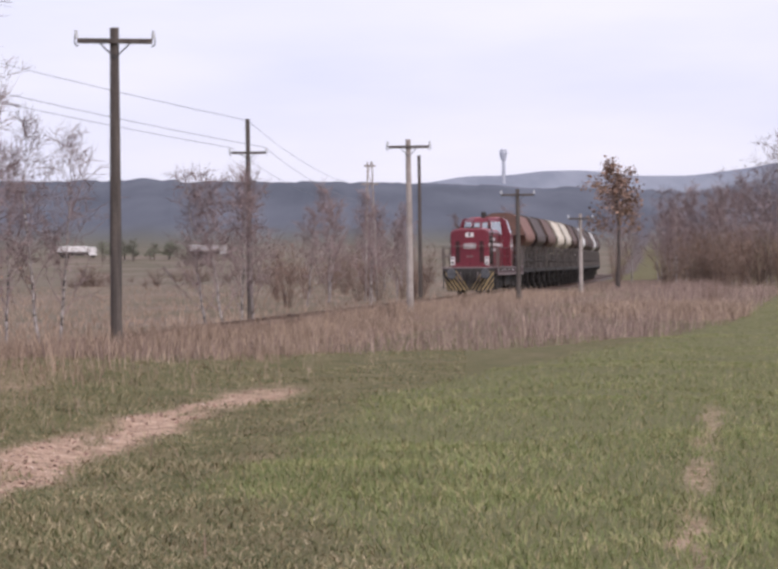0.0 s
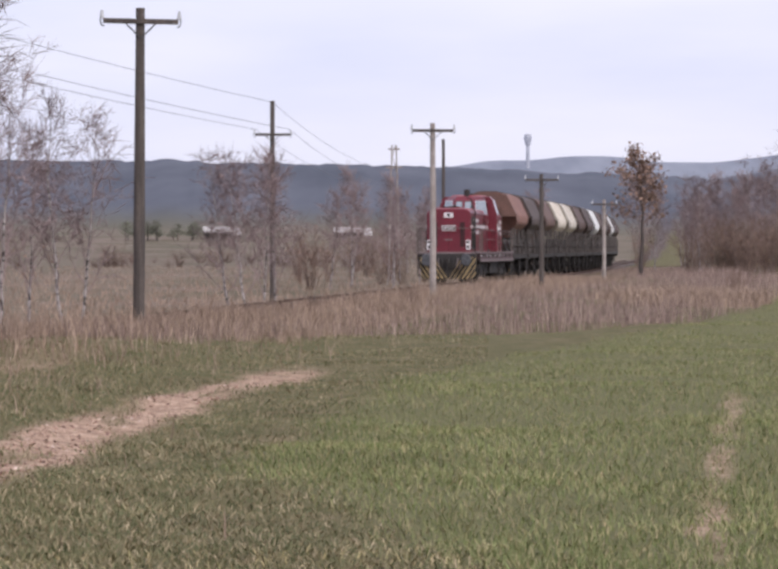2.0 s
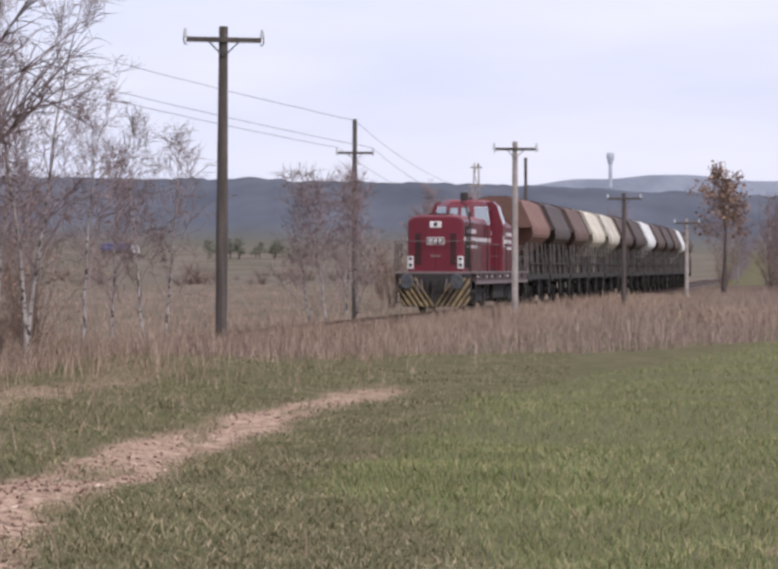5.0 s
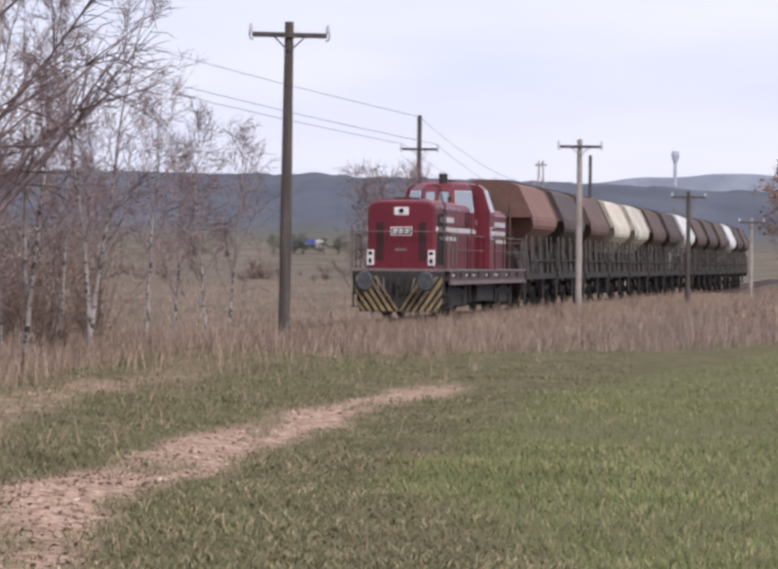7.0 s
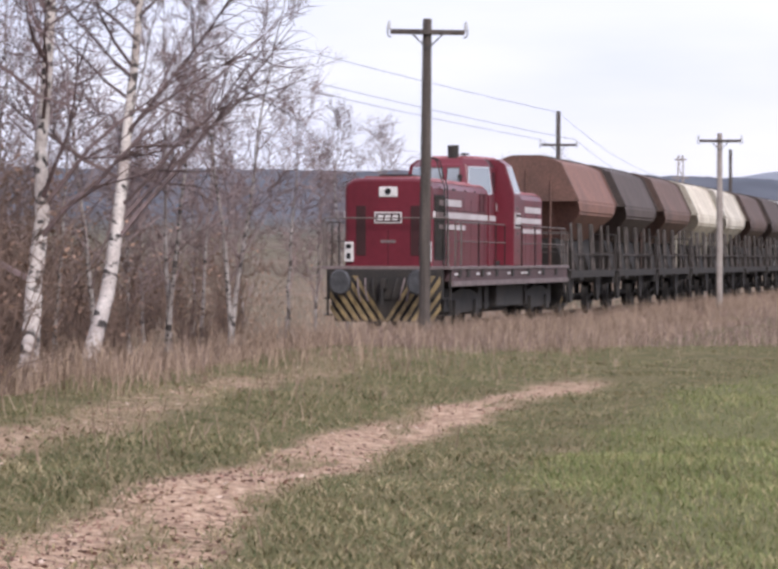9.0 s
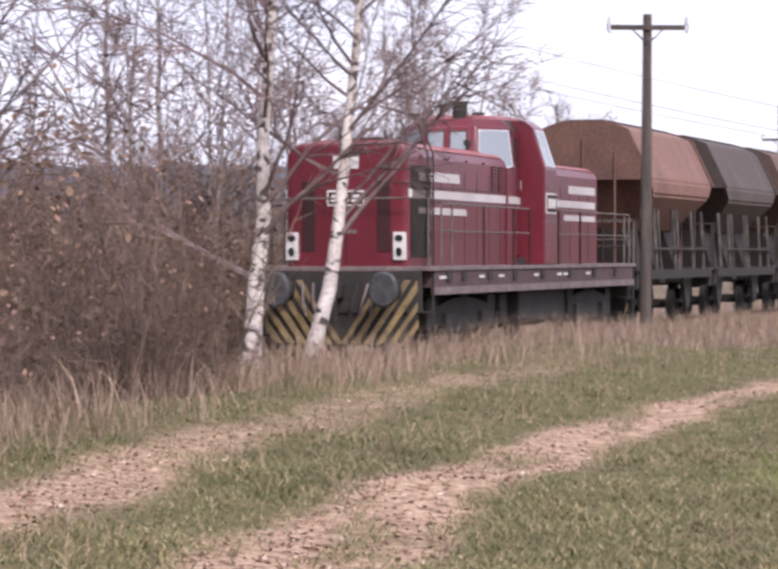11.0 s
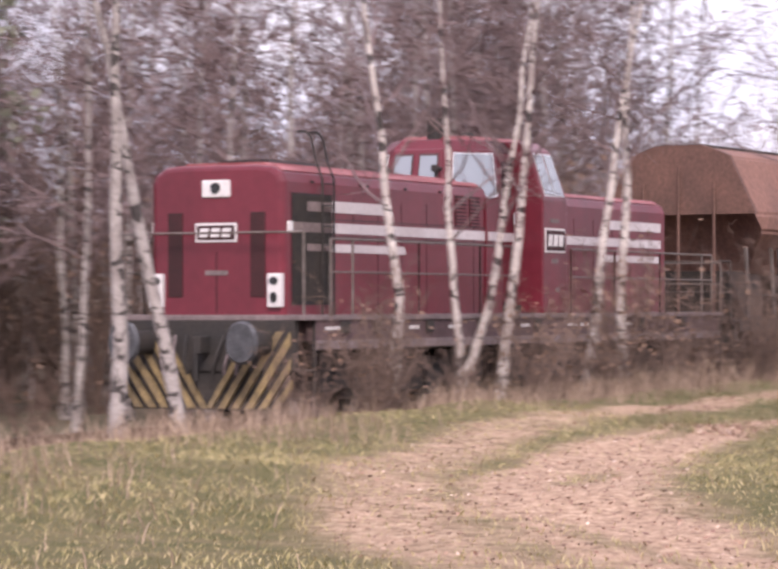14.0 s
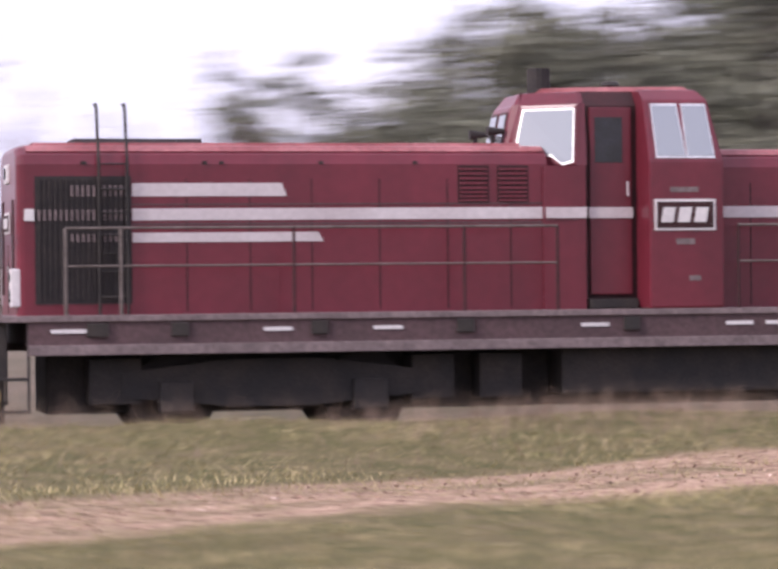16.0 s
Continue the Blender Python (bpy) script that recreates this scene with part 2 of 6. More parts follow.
def ground_height(x, y):
    q, along = line_side(x, y)
    left = np.interp(q, (0, 1.35, 1.9, 2.7, 3.7, 5.0, 8.0, 13.0), (-0.2, -0.2, -0.34, -0.02, 0.33, 0.26, 0.06, 0.0))
    left = np.where(left > 0, left * (1 - smooth(40, 58, y)), left)
    right = np.interp(-q, (0, 1.35, 2.4, 5.0, 30.0), (-0.2, -0.2, -0.55, -0.6, -0.5))
    z = np.where(q > 0, left, right)
    r = np.hypot(x, y)
    near = smooth(1.9, 3.4, abs(q)) * (1 - smooth(300, 600, r))
    z = z + near * (0.05 * waves(x, y, 1.7) + 0.03 * waves(x, y, 0.6, 2.0))
    az = np.degrees(np.arctan2(x, y))
    rough = 1 + 0.012 * waves(az * 3, az, 0.8, 1.0) + 0.012 * waves(az * 33, az * 7, 0.7, 3.0) + 0.01 * waves(az * 9, az * 3, 0.9, 6.0) + 0.008 * waves(az * 61, az * 23, 1.7, 2.0)
    ridge = 1800 * np.tan(np.radians(np.interp(az, HILL_AZ, HILL_UP))) * rough
    ridge2 = 3600 * np.tan(np.radians(np.interp(az, HILL_AZ, FAR_UP))) * (1 + 0.03 * waves(az * 2, az, 0.9, 5.0))
    z = np.where(r > 480, z + ridge * smooth(480, 1800, r), z)
    return np.where(r > 2100, np.maximum(z * (1 - 0.4 * smooth(2100, 2600, r)), z * 0.6 + (ridge2 - z * 0.6) * smooth(2600, 3600, r)), z)


def lane(x, y, ys, xs):
    """Distance, across, from a lane that bends smoothly through the places given."""
    c = sum(np.interp(y + k, ys, xs) for k in (-3, -2, -1, 0, 1, 2, 3)) / 7
    lean = (np.interp(y + 2, ys, xs) - np.interp(y - 2, ys, xs)) / 4
    return (x - c) / np.sqrt(1 + lean * lean)


def path_mask(x, y):
    """How bare the ground is: two worn wheel lanes, shaped to fit the camera's view, and a sprayer's wheel mark in the
    crop.
    """
    ragged = 0.10 * waves(x, y, 1.1, 4.0) + 0.07 * waves(x, y, 0.37, 1.0) + 0.05 * waves(x, y, 0.15, 3.0)
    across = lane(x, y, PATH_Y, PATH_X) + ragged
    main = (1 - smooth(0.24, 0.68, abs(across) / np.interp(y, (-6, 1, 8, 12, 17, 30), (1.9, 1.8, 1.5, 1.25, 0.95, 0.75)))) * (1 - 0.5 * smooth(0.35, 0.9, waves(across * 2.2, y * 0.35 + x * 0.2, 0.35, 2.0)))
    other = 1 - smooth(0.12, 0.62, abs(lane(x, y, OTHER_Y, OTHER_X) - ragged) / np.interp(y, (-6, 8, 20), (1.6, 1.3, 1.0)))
    # Lanes made fainter at the near end to fit the camera's view.
    worn = 0.72 + 0.28 * smooth(-8, -2, y)
    main = main * worn * (1 - smooth(34, 39, y))
    other = other * worn * (0.76 + 0.2 * waves(x, y, 2.0, 5.0)) * (1 - 0.45 * smooth(20, 28, y) - 0.55 * smooth(33, 42, y))
    mark = (1 - smooth(0.03, 0.15, abs(x + 0.08 * waves(x, y, 0.4, 3.0) - np.interp(y, (12, 15.3, 29.8, 36), (1.2, 1.58, 3.3, 4.0))))) * smooth(11, 13, y) * (1 - smooth(29, 33, y)) * (0.5 + 0.35 * waves(x, y, 0.8, 8.0))
    return np.clip(np.maximum(np.maximum(main, other), mark), 0, 1)


def field_mask(x, y):
    return smooth(-0.35, 0.35, x - np.interp(y, EDGE_Y, EDGE_X) + 0.15 * waves(x, y, 1.3, 7.0))


def build_ground():
    az = np.radians(np.concatenate([np.arange(-128, -22, 0.45), np.arange(-22, 14, 0.12), np.arange(14, 24, 0.45), np.arange(24, 232, 4.0)]))
    r = np.concatenate([[0.5], np.geomspace(1.0, 4600, 330)])
    A, R = np.meshgrid(az, r)
    x, y = (R * np.sin(A)).ravel(), (R * np.cos(A)).ravel()
    z = ground_height(x, y)
    n, m = len(az), len(r)
    i = np.arange((m - 1) * n).reshape(m - 1, n)
    j = np.roll(i, -1, axis=1)
    faces = np.stack([i, j, j + n, i + n], -1).reshape(-1, 4)
    me = bpy.data.meshes.new("ground")
    verts = np.concatenate([np.stack([x, y, z], -1), [[0, 0, float(ground_height(np.zeros(1), np.zeros(1))[0])]]])
    caps = [(n * m, (k + 1) % n, k) for k in range(n)]
    me.from_pydata(verts.tolist(), [], faces.tolist() + caps)
    q, _ = line_side(verts[:, 0], verts[:, 1])
    rr = np.hypot(verts[:, 0], verts[:, 1])
    masks = {"bare": path_mask(verts[:, 0], verts[:, 1]), "crop": field_mask(verts[:, 0], verts[:, 1]) * (1 - smooth(350, 500, rr)),
             "bed": 1 - smooth(1.5, 2.1, abs(q)), "meadow": smooth(2.0, 4.0, -q) * (1 - smooth(700, 900, rr)), "far": smooth(700, 1000, rr), "far_haze": smooth(2200, 2700, rr)}
    for key, value in masks.items():
        me.attributes.new(key, "FLOAT", "POINT").data.foreach_set("value", value.astype(np.float32))
    me.polygons.foreach_set("use_smooth", [True] * len(me.polygons))
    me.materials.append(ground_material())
    return tagged(new("ground", me), "field, grass verge and worn sandy track with hills beyond", "ground", kind="structure")


def ground_material():
    m = bpy.data.materials.new("ground")
    m.use_nodes = True
    nt = m.node_tree
    b = nt.nodes["Principled BSDF"]
    b.inputs["Roughness"].default_value = 0.95
    b.inputs["Specular IOR Level"].default_value = 0.1
    co = nt.nodes.new("ShaderNodeTexCoord")

    def noise_at(scale, detail=5.0):
        k = nt.nodes.new("ShaderNodeTexNoise")
        k.inputs["Scale"].default_value, k.inputs["Detail"].default_value = scale, detail
        nt.links.new(co.outputs["Object"], k.inputs["Vector"])
        return k.outputs["Fac"]

    def ramp(fac, *stops):
        k = nt.nodes.new("ShaderNodeValToRGB")
        els = k.color_ramp.elements
        els[0].position, els[0].color = stops[0][0], (*stops[0][1], 1)
        els[1].position, els[1].color = stops[-1][0], (*stops[-1][1], 1)
        for p, c in stops[1:-1]:
            els.new(p).color = (*c, 1)
        nt.links.new(fac, k.inputs["Fac"])
        return k.outputs[0]

    def mix(fac, a, c):
        k = nt.nodes.new("ShaderNodeMix")
        k.data_type = "RGBA"
        nt.links.new(fac, k.inputs[0])
        nt.links.new(a, k.inputs[6])
        nt.links.new(c, k.inputs[7])
        return k.outputs[2]

    def attr(name):
        k = nt.nodes.new("ShaderNodeAttribute")
        k.attribute_name = name
        return k.outputs["Fac"]

    coarse, mid, fine = noise_at(0.35), noise_at(2.2), noise_at(26.0)
    turf = mix(coarse, ramp(mid, (0.3, (0.085, 0.085, 0.04)), (0.5, (0.15, 0.125, 0.07)), (0.7, (0.24, 0.18, 0.115))), ramp(fine, (0.3, (0.06, 0.075, 0.025)), (0.7, (0.17, 0.145, 0.07))))
    crop = ramp(fine, (0.3, (0.09, 0.09, 0.045)), (0.55, (0.155, 0.15, 0.07)), (0.75, (0.23, 0.19, 0.11)))
    meadow = mix(coarse, ramp(mid, (0.3, (0.11, 0.10, 0.065)), (0.7, (0.22, 0.165, 0.125))), ramp(noise_at(0.06), (0.4, (0.10, 0.10, 0.065)), (0.6, (0.23, 0.18, 0.15))))
    sand = mix(mid, ramp(noise_at(9.0), (0.38, (0.13, 0.08, 0.06)), (0.50, (0.40, 0.265, 0.185)), (0.7, (0.66, 0.50, 0.37))), ramp(fine, (0.34, (0.16, 0.10, 0.07)), (0.5, (0.45, 0.305, 0.215)), (0.7, (0.66, 0.50, 0.38))))
    bed = ramp(fine, (0.3, (0.05, 0.04, 0.035)), (0.7, (0.17, 0.135, 0.12)))
    # Blue-grey of the wooded hills: distance haze put into the base colour.
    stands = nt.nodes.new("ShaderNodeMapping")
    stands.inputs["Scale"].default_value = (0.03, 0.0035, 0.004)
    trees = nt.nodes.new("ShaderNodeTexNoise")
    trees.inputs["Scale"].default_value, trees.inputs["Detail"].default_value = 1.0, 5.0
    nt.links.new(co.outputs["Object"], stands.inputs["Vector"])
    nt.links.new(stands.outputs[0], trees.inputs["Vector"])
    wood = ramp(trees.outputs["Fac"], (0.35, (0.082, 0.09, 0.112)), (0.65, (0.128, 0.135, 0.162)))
    colour = mix(attr("crop"), turf, crop)
    worn = nt.nodes.new("ShaderNodeMath")
    worn.operation, worn.use_clamp = "MULTIPLY_ADD", True
    nt.links.new(mid, worn.inputs[0])
    worn.inputs[1].default_value = 3.0
    worn.inputs[2].default_value = -1.5
    both = nt.nodes.new("ShaderNodeMath")
    both.operation, both.use_clamp = "ADD", True
    bare = attr("bare")
    scaled = nt.nodes.new("ShaderNodeMath")
    scaled.operation = "MULTIPLY"
    nt.links.new(bare, scaled.inputs[0])
    nt.links.new(worn.outputs[0], scaled.inputs[1])
    nt.links.new(bare, both.inputs[0])
    nt.links.new(scaled.outputs[0], both.inputs[1])
    colour = mix(both.outputs[0], colour, sand)
    colour = mix(attr("meadow"), colour, meadow)
    colour = mix(attr("bed"), colour, bed)
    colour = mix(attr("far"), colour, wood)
    # The ridge behind is paler still, with more haze painted in.
    colour = mix(attr("far_haze"), colour, ramp(trees.outputs["Fac"], (0.35, (0.205, 0.22, 0.262)), (0.65, (0.26, 0.275, 0.318))))
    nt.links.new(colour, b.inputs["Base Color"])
    bp = nt.nodes.new("ShaderNodeBump")
    bp.inputs["Strength"].default_value, bp.inputs["Distance"].default_value = 0.6, 0.05
    nt.links.new(fine, bp.inputs["Height"])
    nt.links.new(bp.outputs[0], b.inputs["Normal"])
    return m


def gz(x, y):
    return float(ground_height(np.array([float(x)]), np.array([float(y)]))[0])


build_ground()


# ---- the track ----
def build_track():
    """Two rails and the sleepers under them, on the bed."""
    track = thing("railway_track", "rusty single railway track on dark sleepers in ballast", "railway track", kind="structure")
    profile = [(-0.065, -0.16), (0.065, -0.16), (0.065, -0.145), (0.012, -0.12), (0.012, -0.045), (0.035, -0.035), (0.035, 0.0), (-0.035, 0.0), (-0.035, -0.035), (-0.012, -0.045), (-0.012, -0.12), (-0.065, -0.145)]
    for side in (-0.75, 0.75):
        bm = bmesh.new()
        rings = []
        for s in np.arange(-280, 190, 2.0):
            rings.append([bm.verts.new(on_line(s, side + py, pz)) for py, pz in profile])
        for a, c in zip(rings, rings[1:]):
            for k in range(len(profile)):
                l = (k + 1) % len(profile)
                bm.faces.new((a[k], a[l], c[l], c[k]))
        bmesh.ops.recalc_face_normals(bm, faces=bm.faces)
        part("rail", bm, M_RUST, track)
    bm = bmesh.new()
    box(bm, -0.13, 0.13, -1.25, 1.25, -0.28, -0.155, 0.015)
    me = bpy.data.meshes.new("sleeper")
    bm.to_mesh(me)
    bm.free()
    me.materials.append(M_SLEEPER)
    for s in np.arange(0, 186, 0.65):
        ob = new("sleeper", me)
        ob.parent = track
        p, h = on_line(s), float(np.interp(s, LINE_S, LINE_H))
        ob.matrix_basis = Matrix.Translation(p) @ Matrix.Rotation(radians(90) - h, 4, "Z")


build_track()


# ---- the locomotive ----
LOCO_L = 15.4
# Length and height stretch, fitted to how the locomotive looks from the camera.
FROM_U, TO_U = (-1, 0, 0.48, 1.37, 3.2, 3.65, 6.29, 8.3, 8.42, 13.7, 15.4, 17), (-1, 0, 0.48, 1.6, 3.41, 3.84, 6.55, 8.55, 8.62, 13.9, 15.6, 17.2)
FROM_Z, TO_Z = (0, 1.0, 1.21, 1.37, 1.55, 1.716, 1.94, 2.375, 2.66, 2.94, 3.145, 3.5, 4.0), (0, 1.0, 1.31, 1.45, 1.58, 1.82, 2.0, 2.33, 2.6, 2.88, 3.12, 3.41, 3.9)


def build_loco():
    """A diesel shunter: long hood in front, cab, shorter rear hood, on a deck with railings. Its front deck edge is at x = 0, +x is forward."""
    loco = thing("diesel_locomotive", "dark red diesel locomotive with white side stripes, running on the track", "locomotive")
    W = 1.455

    # deck and frame
    bm = bmesh.new()
    box(bm, -LOCO_L, 0, -W, W, 1.29, 1.37, 0.012)
    part("deck", bm, M_FRAME_EDGE, loco, "grey running deck")
    bm = bmesh.new()
    box(bm, -LOCO_L + 0.2, -0.35, -W + 0.03, W - 0.03, 1.08, 1.29)
    part("frame", bm, M_FRAME, loco, "dirty dark grey side frame")
    for side in (-1, 1):
        bm = bmesh.new()
        box(bm, -LOCO_L + 0.2, -0.35, side * (W - 0.06) - 0.03, side * (W - 0.06) + 0.07 * (side > 0) + 0.03 * (side < 0), 1.0, 1.08, 0.01)
        part("frame_flange", bm, M_FRAME_EDGE, loco)
        for u in (1.0, 1.85, 3.5, 5.2, 7.2, 9.4, 11.5, 13.4):
            # Solid black plates paint the shade inside the jacking holes.
            bm = bmesh.new()
            box(bm, -u - 0.1, -u + 0.1, side * W - 0.03, side * W + 0.012, 1.14, 1.27, 0.01)
            part("jacking_pocket", bm, M_BLACK, loco)
        for u in (0.75, 3.0, 4.3, 6.75, 8.6, 9.1, 11.0):
            bm = bmesh.new()
            box(bm, -u - 0.17, -u + 0.17, side * (W - 0.02) - 0.004, side * (W - 0.02) + 0.004, 1.17, 1.20)
            part("lettering_bar", bm, M_WHITE, loco, "small unreadable white lettering")

    # hoods
    def hood(name, x0, x1, half, top):
        bm = bmesh.new()
        outline = [(-half, 1.37), (half, 1.37), (half, top - 0.28), (half - 0.05, top - 0.14), (half - 0.2, top - 0.03), (half - 0.45, top), (-half + 0.45, top), (-half + 0.2, top - 0.03), (-half + 0.05, top - 0.14), (-half, top - 0.28)]
        prism(bm, outline, x0, x1)
        ends = [e for e in bm.edges if all(abs(v.co.x - x1) < 1e-5 for v in e.verts) and min(v.co.z for v in e.verts) > 1.4 or (abs(e.verts[0].co.x - x1) < 1e-5 and abs(e.verts[1].co.x - x1) < 1e-5 and abs(e.verts[0].co.y - e.verts[1].co.y) < 1e-4)]
        bmesh.ops.bevel(bm, geom=ends, offset=0.09, segments=3, affect="EDGES", profile=0.5)
        return part(name, bm, M_RED, loco)

    H = 1.0
    front = hood("front_hood", -6.3, -0.27, H, 3.5)
    rear = hood("rear_hood", -13.7, -8.3, H, 3.45)
    for name, x0, x1, top in (("front_hood", -6.28, -0.4, 3.5), ("rear_hood", -13.6, -8.45, 3.45)):
        for side in (-1, 1):
            # Sky highlight along the hood's upper edge, painted as a paler strip.
            bm = bmesh.new()
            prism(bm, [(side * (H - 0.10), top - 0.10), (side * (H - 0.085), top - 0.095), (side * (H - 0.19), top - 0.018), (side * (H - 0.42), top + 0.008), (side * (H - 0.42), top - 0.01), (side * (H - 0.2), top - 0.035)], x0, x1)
            part("hood_shoulder", bm, M_ROOF_RED, front if name == "front_hood" else rear, "pale red shoulder of the hood, sky sheen put into its colour")
    bm = bmesh.new()
    prism(bm, [(-0.62, 3.49), (0.62, 3.49), (0.58, 3.54), (-0.58, 3.54)], -6.1, -0.5)
    part("hood_roof_panel", bm, M_ROOF_RED, loco, "pale red roof panel")
    bm = bmesh.new()
    prism(bm, [(-0.4, 3.54), (0.4, 3.54), (0.36, 3.6), (-0.36, 3.6)], -2.3, -0.9)
    part("roof_grille", bm, M_GRILLE, loco, "black fan grille on the roof")

    # flank details on both sides
    for side in (-1, 1):
        y = side * H

        def plate(name, u0, u1, z0, z1, mat, out=0.008, parent=front, label="", skew=0.0):
            bm = bmesh.new()
            prism_y(bm, [(-u0, z0), (-u0, z1), (-u1 + skew, z1), (-u1, z0)], y - side * 0.01, y + side * out)
            return part(name, bm, mat, parent, label)

        g = plate("radiator_grille", 0.48, 1.36, 1.55, 3.08, M_GRILLE, 0.012, label="black radiator grille")
        for k in range(17):
            u = 0.51 + k * 0.05
            plate("grille_bar", u, u + 0.014, 1.58, 3.05, M_BLACK, 0.03, parent=g)
            for z0, z1, first in ((2.87, 2.99, 6), (2.59, 2.72, 0), (2.32, 2.43, 6)):
                if k >= first:
                    plate("stripe_piece", u - 0.002, u + 0.016, z0, z1, M_FRAME_EDGE, 0.036, parent=g)
        plate("stripe", 1.37, 3.2, 2.87, 3.01, M_STRIPE, skew=0.06)
        plate("stripe", 1.37, 6.29, 2.59, 2.73, M_STRIPE)
        plate("stripe", 1.37, 3.65, 2.31, 2.44, M_STRIPE, skew=0.06)
        plate("stripe_lining", 1.37, 6.29, 2.535, 2.555, M_FRAME)
        plate("stripe_lining", 1.37, 6.29, 2.77, 2.785, M_FRAME)
        plate("stripe", 8.43, 13.5, 2.59, 2.73, M_STRIPE, parent=rear)
        plate("stripe", 11.2, 13.5, 2.87, 3.01, M_STRIPE, parent=rear)
        plate("stripe", 10.8, 13.5, 2.31, 2.44, M_STRIPE, parent=rear)
        for u in (2.0, 2.75, 3.5, 4.3, 5.1, 5.85):
            plate("door_gap", u, u + 0.015, 1.42, 3.05, M_DARK_RED, 0.004)
        for u in (8.9, 9.7, 10.5, 11.3, 12.1, 12.9):
            plate("door_gap", u, u + 0.015, 1.42, 3.0, M_DARK_RED, 0.004, parent=rear)
        for u0 in (5.25, 5.72):
            # Near-black backing paints the shade between the slats.
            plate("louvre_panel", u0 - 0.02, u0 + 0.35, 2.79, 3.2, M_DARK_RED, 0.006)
            for k in range(8):
                plate("louvre", u0, u0 + 0.33, 2.80 + k * 0.048, 2.825 + k * 0.048, M_RED, 0.022)
        for u in (0.9, 2.2, 2.4, 3.6, 4.7):
            plate("hinge", u, u + 0.05, 3.22, 3.26, M_BLACK, 0.02)
        plate("marker_lamp", 0.36, 0.47, 2.59, 2.73, M_WHITE, 0.03, label="white side marker")

    # front face
    xf = -0.27
    for yy, zz in ((-0.886, 1.716), (0.886, 1.716)):
        bm = bmesh.new()
        box(bm, xf - 0.05, xf + 0.07, yy - 0.1, yy + 0.1, zz - 0.21, zz + 0.21, 0.03)
        lamp = part("headlight", bm, M_WHITE, loco, "white oblong headlight housing with two lenses")
        for dz, r in ((0.09, 0.07), (-0.1, 0.055)):
            bm = bmesh.new()
            rod(bm, (xf + 0.05, yy, zz + dz), (xf + 0.085, yy, zz + dz), r, r * 0.9, 14)
            part("lens", bm, M_LAMP_GLASS, lamp)
    bm = bmesh.new()
    box(bm, xf - 0.05, xf + 0.03, -0.21, 0.21, 3.03, 3.26, 0.03)
    top_lamp = part("top_headlight", bm, M_WHITE, loco, "white framed upper headlight")
    bm = bmesh.new()
    rod(bm, (xf + 0.02, 0, 3.145), (xf + 0.05, 0, 3.145), 0.075, 0.07, 14)
    part("lens", bm, M_LAMP_GLASS, top_lamp)
    for yy in (-0.62, 0.62):
        # Raised panels; their near-black red stands in for a recess's shade.
        bm = bmesh.new()
        box(bm, xf - 0.03, xf + 0.012, yy - 0.11, yy + 0.11, 1.62, 2.85, 0.01)
        part("front_grille", bm, M_DARK_RED, loco, "front grille, its recess shade put into the dark red")
    build_badge(loco, Matrix.Translation((xf + 0.008, 0, 2.58)) @ Matrix.Rotation(radians(90), 4, "Z"), 0.62, 0.26)
    bm = bmesh.new()
    box(bm, xf - 0.02, xf + 0.01, -0.17, 0.17, 1.9, 1.98)
    part("number_bar", bm, M_FRAME_EDGE, loco, "small unreadable number plate")
    bm = bmesh.new()
    box(bm, xf - 0.02, xf + 0.006, -0.008, 0.008, 1.4, 2.3)
    part("door_gap", bm, M_DARK_RED, loco)

    # railings
    def railing(points, heights=(0.55, 1.02), lift=1.37):
        for a, b in zip(points, points[1:]):
            for h in heights:
                bm = bmesh.new()
                rod(bm, (*a, lift + h), (*b, lift + h), 0.017, None, 6)
                part("handrail", bm, M_RAIL_PAINT, loco)
        for k, p in enumerate(points):
            bm = bmesh.new()
            rod(bm, (*p, lift), (*p, lift + heights[-1]), 0.019, None, 6)
            part("railing_post", bm, M_RAIL_PAINT if k < 2 else M_DARK_RED, loco)

    for side in (-1, 1):
        y = side * (W - 0.04)
        railing([(-0.72, y), (-1.22, y), (-3.2, y), (-5.2, y), (-6.3, y)], (0.58, 1.12))
        railing([(-14.9, y), (-14.4, y), (-12.4, y), (-10.4, y), (-8.6, y)], (0.58, 1.12))
        railing([(-15.36, side * 0.35), (-15.36, y)], (0.5, 0.98))
        if side < 0:
            railing([(-0.28, y), (-0.72, y)], (0.58, 1.12))
            railing([(-0.04, y), (-0.04, -y)], (1.2,))
            continue
        for u in (1.06, 1.32):
            bm = bmesh.new()
            bend = [(-u, side * (H + 0.07), 1.37), (-u, side * (H + 0.07), 3.3), (-u, side * (H - 0.02), 3.55), (-u, side * (H - 0.10), 3.9), (-u, side * (H - 0.18), 3.98), (-u, side * (H - 0.3), 3.98)]
            for p, q in zip(bend, bend[1:]):
                rod(bm, p, q, 0.016, None, 6)
            part("ladder_post", bm, M_BLACK, loco)
        for k in range(7):
            bm = bmesh.new()
            rod(bm, (-1.32, side * (H + 0.07), 1.6 + k * 0.27), (-1.06, side * (H + 0.07), 1.6 + k * 0.27), 0.012, None, 5)
            part("ladder_rung", bm, M_BLACK, loco)

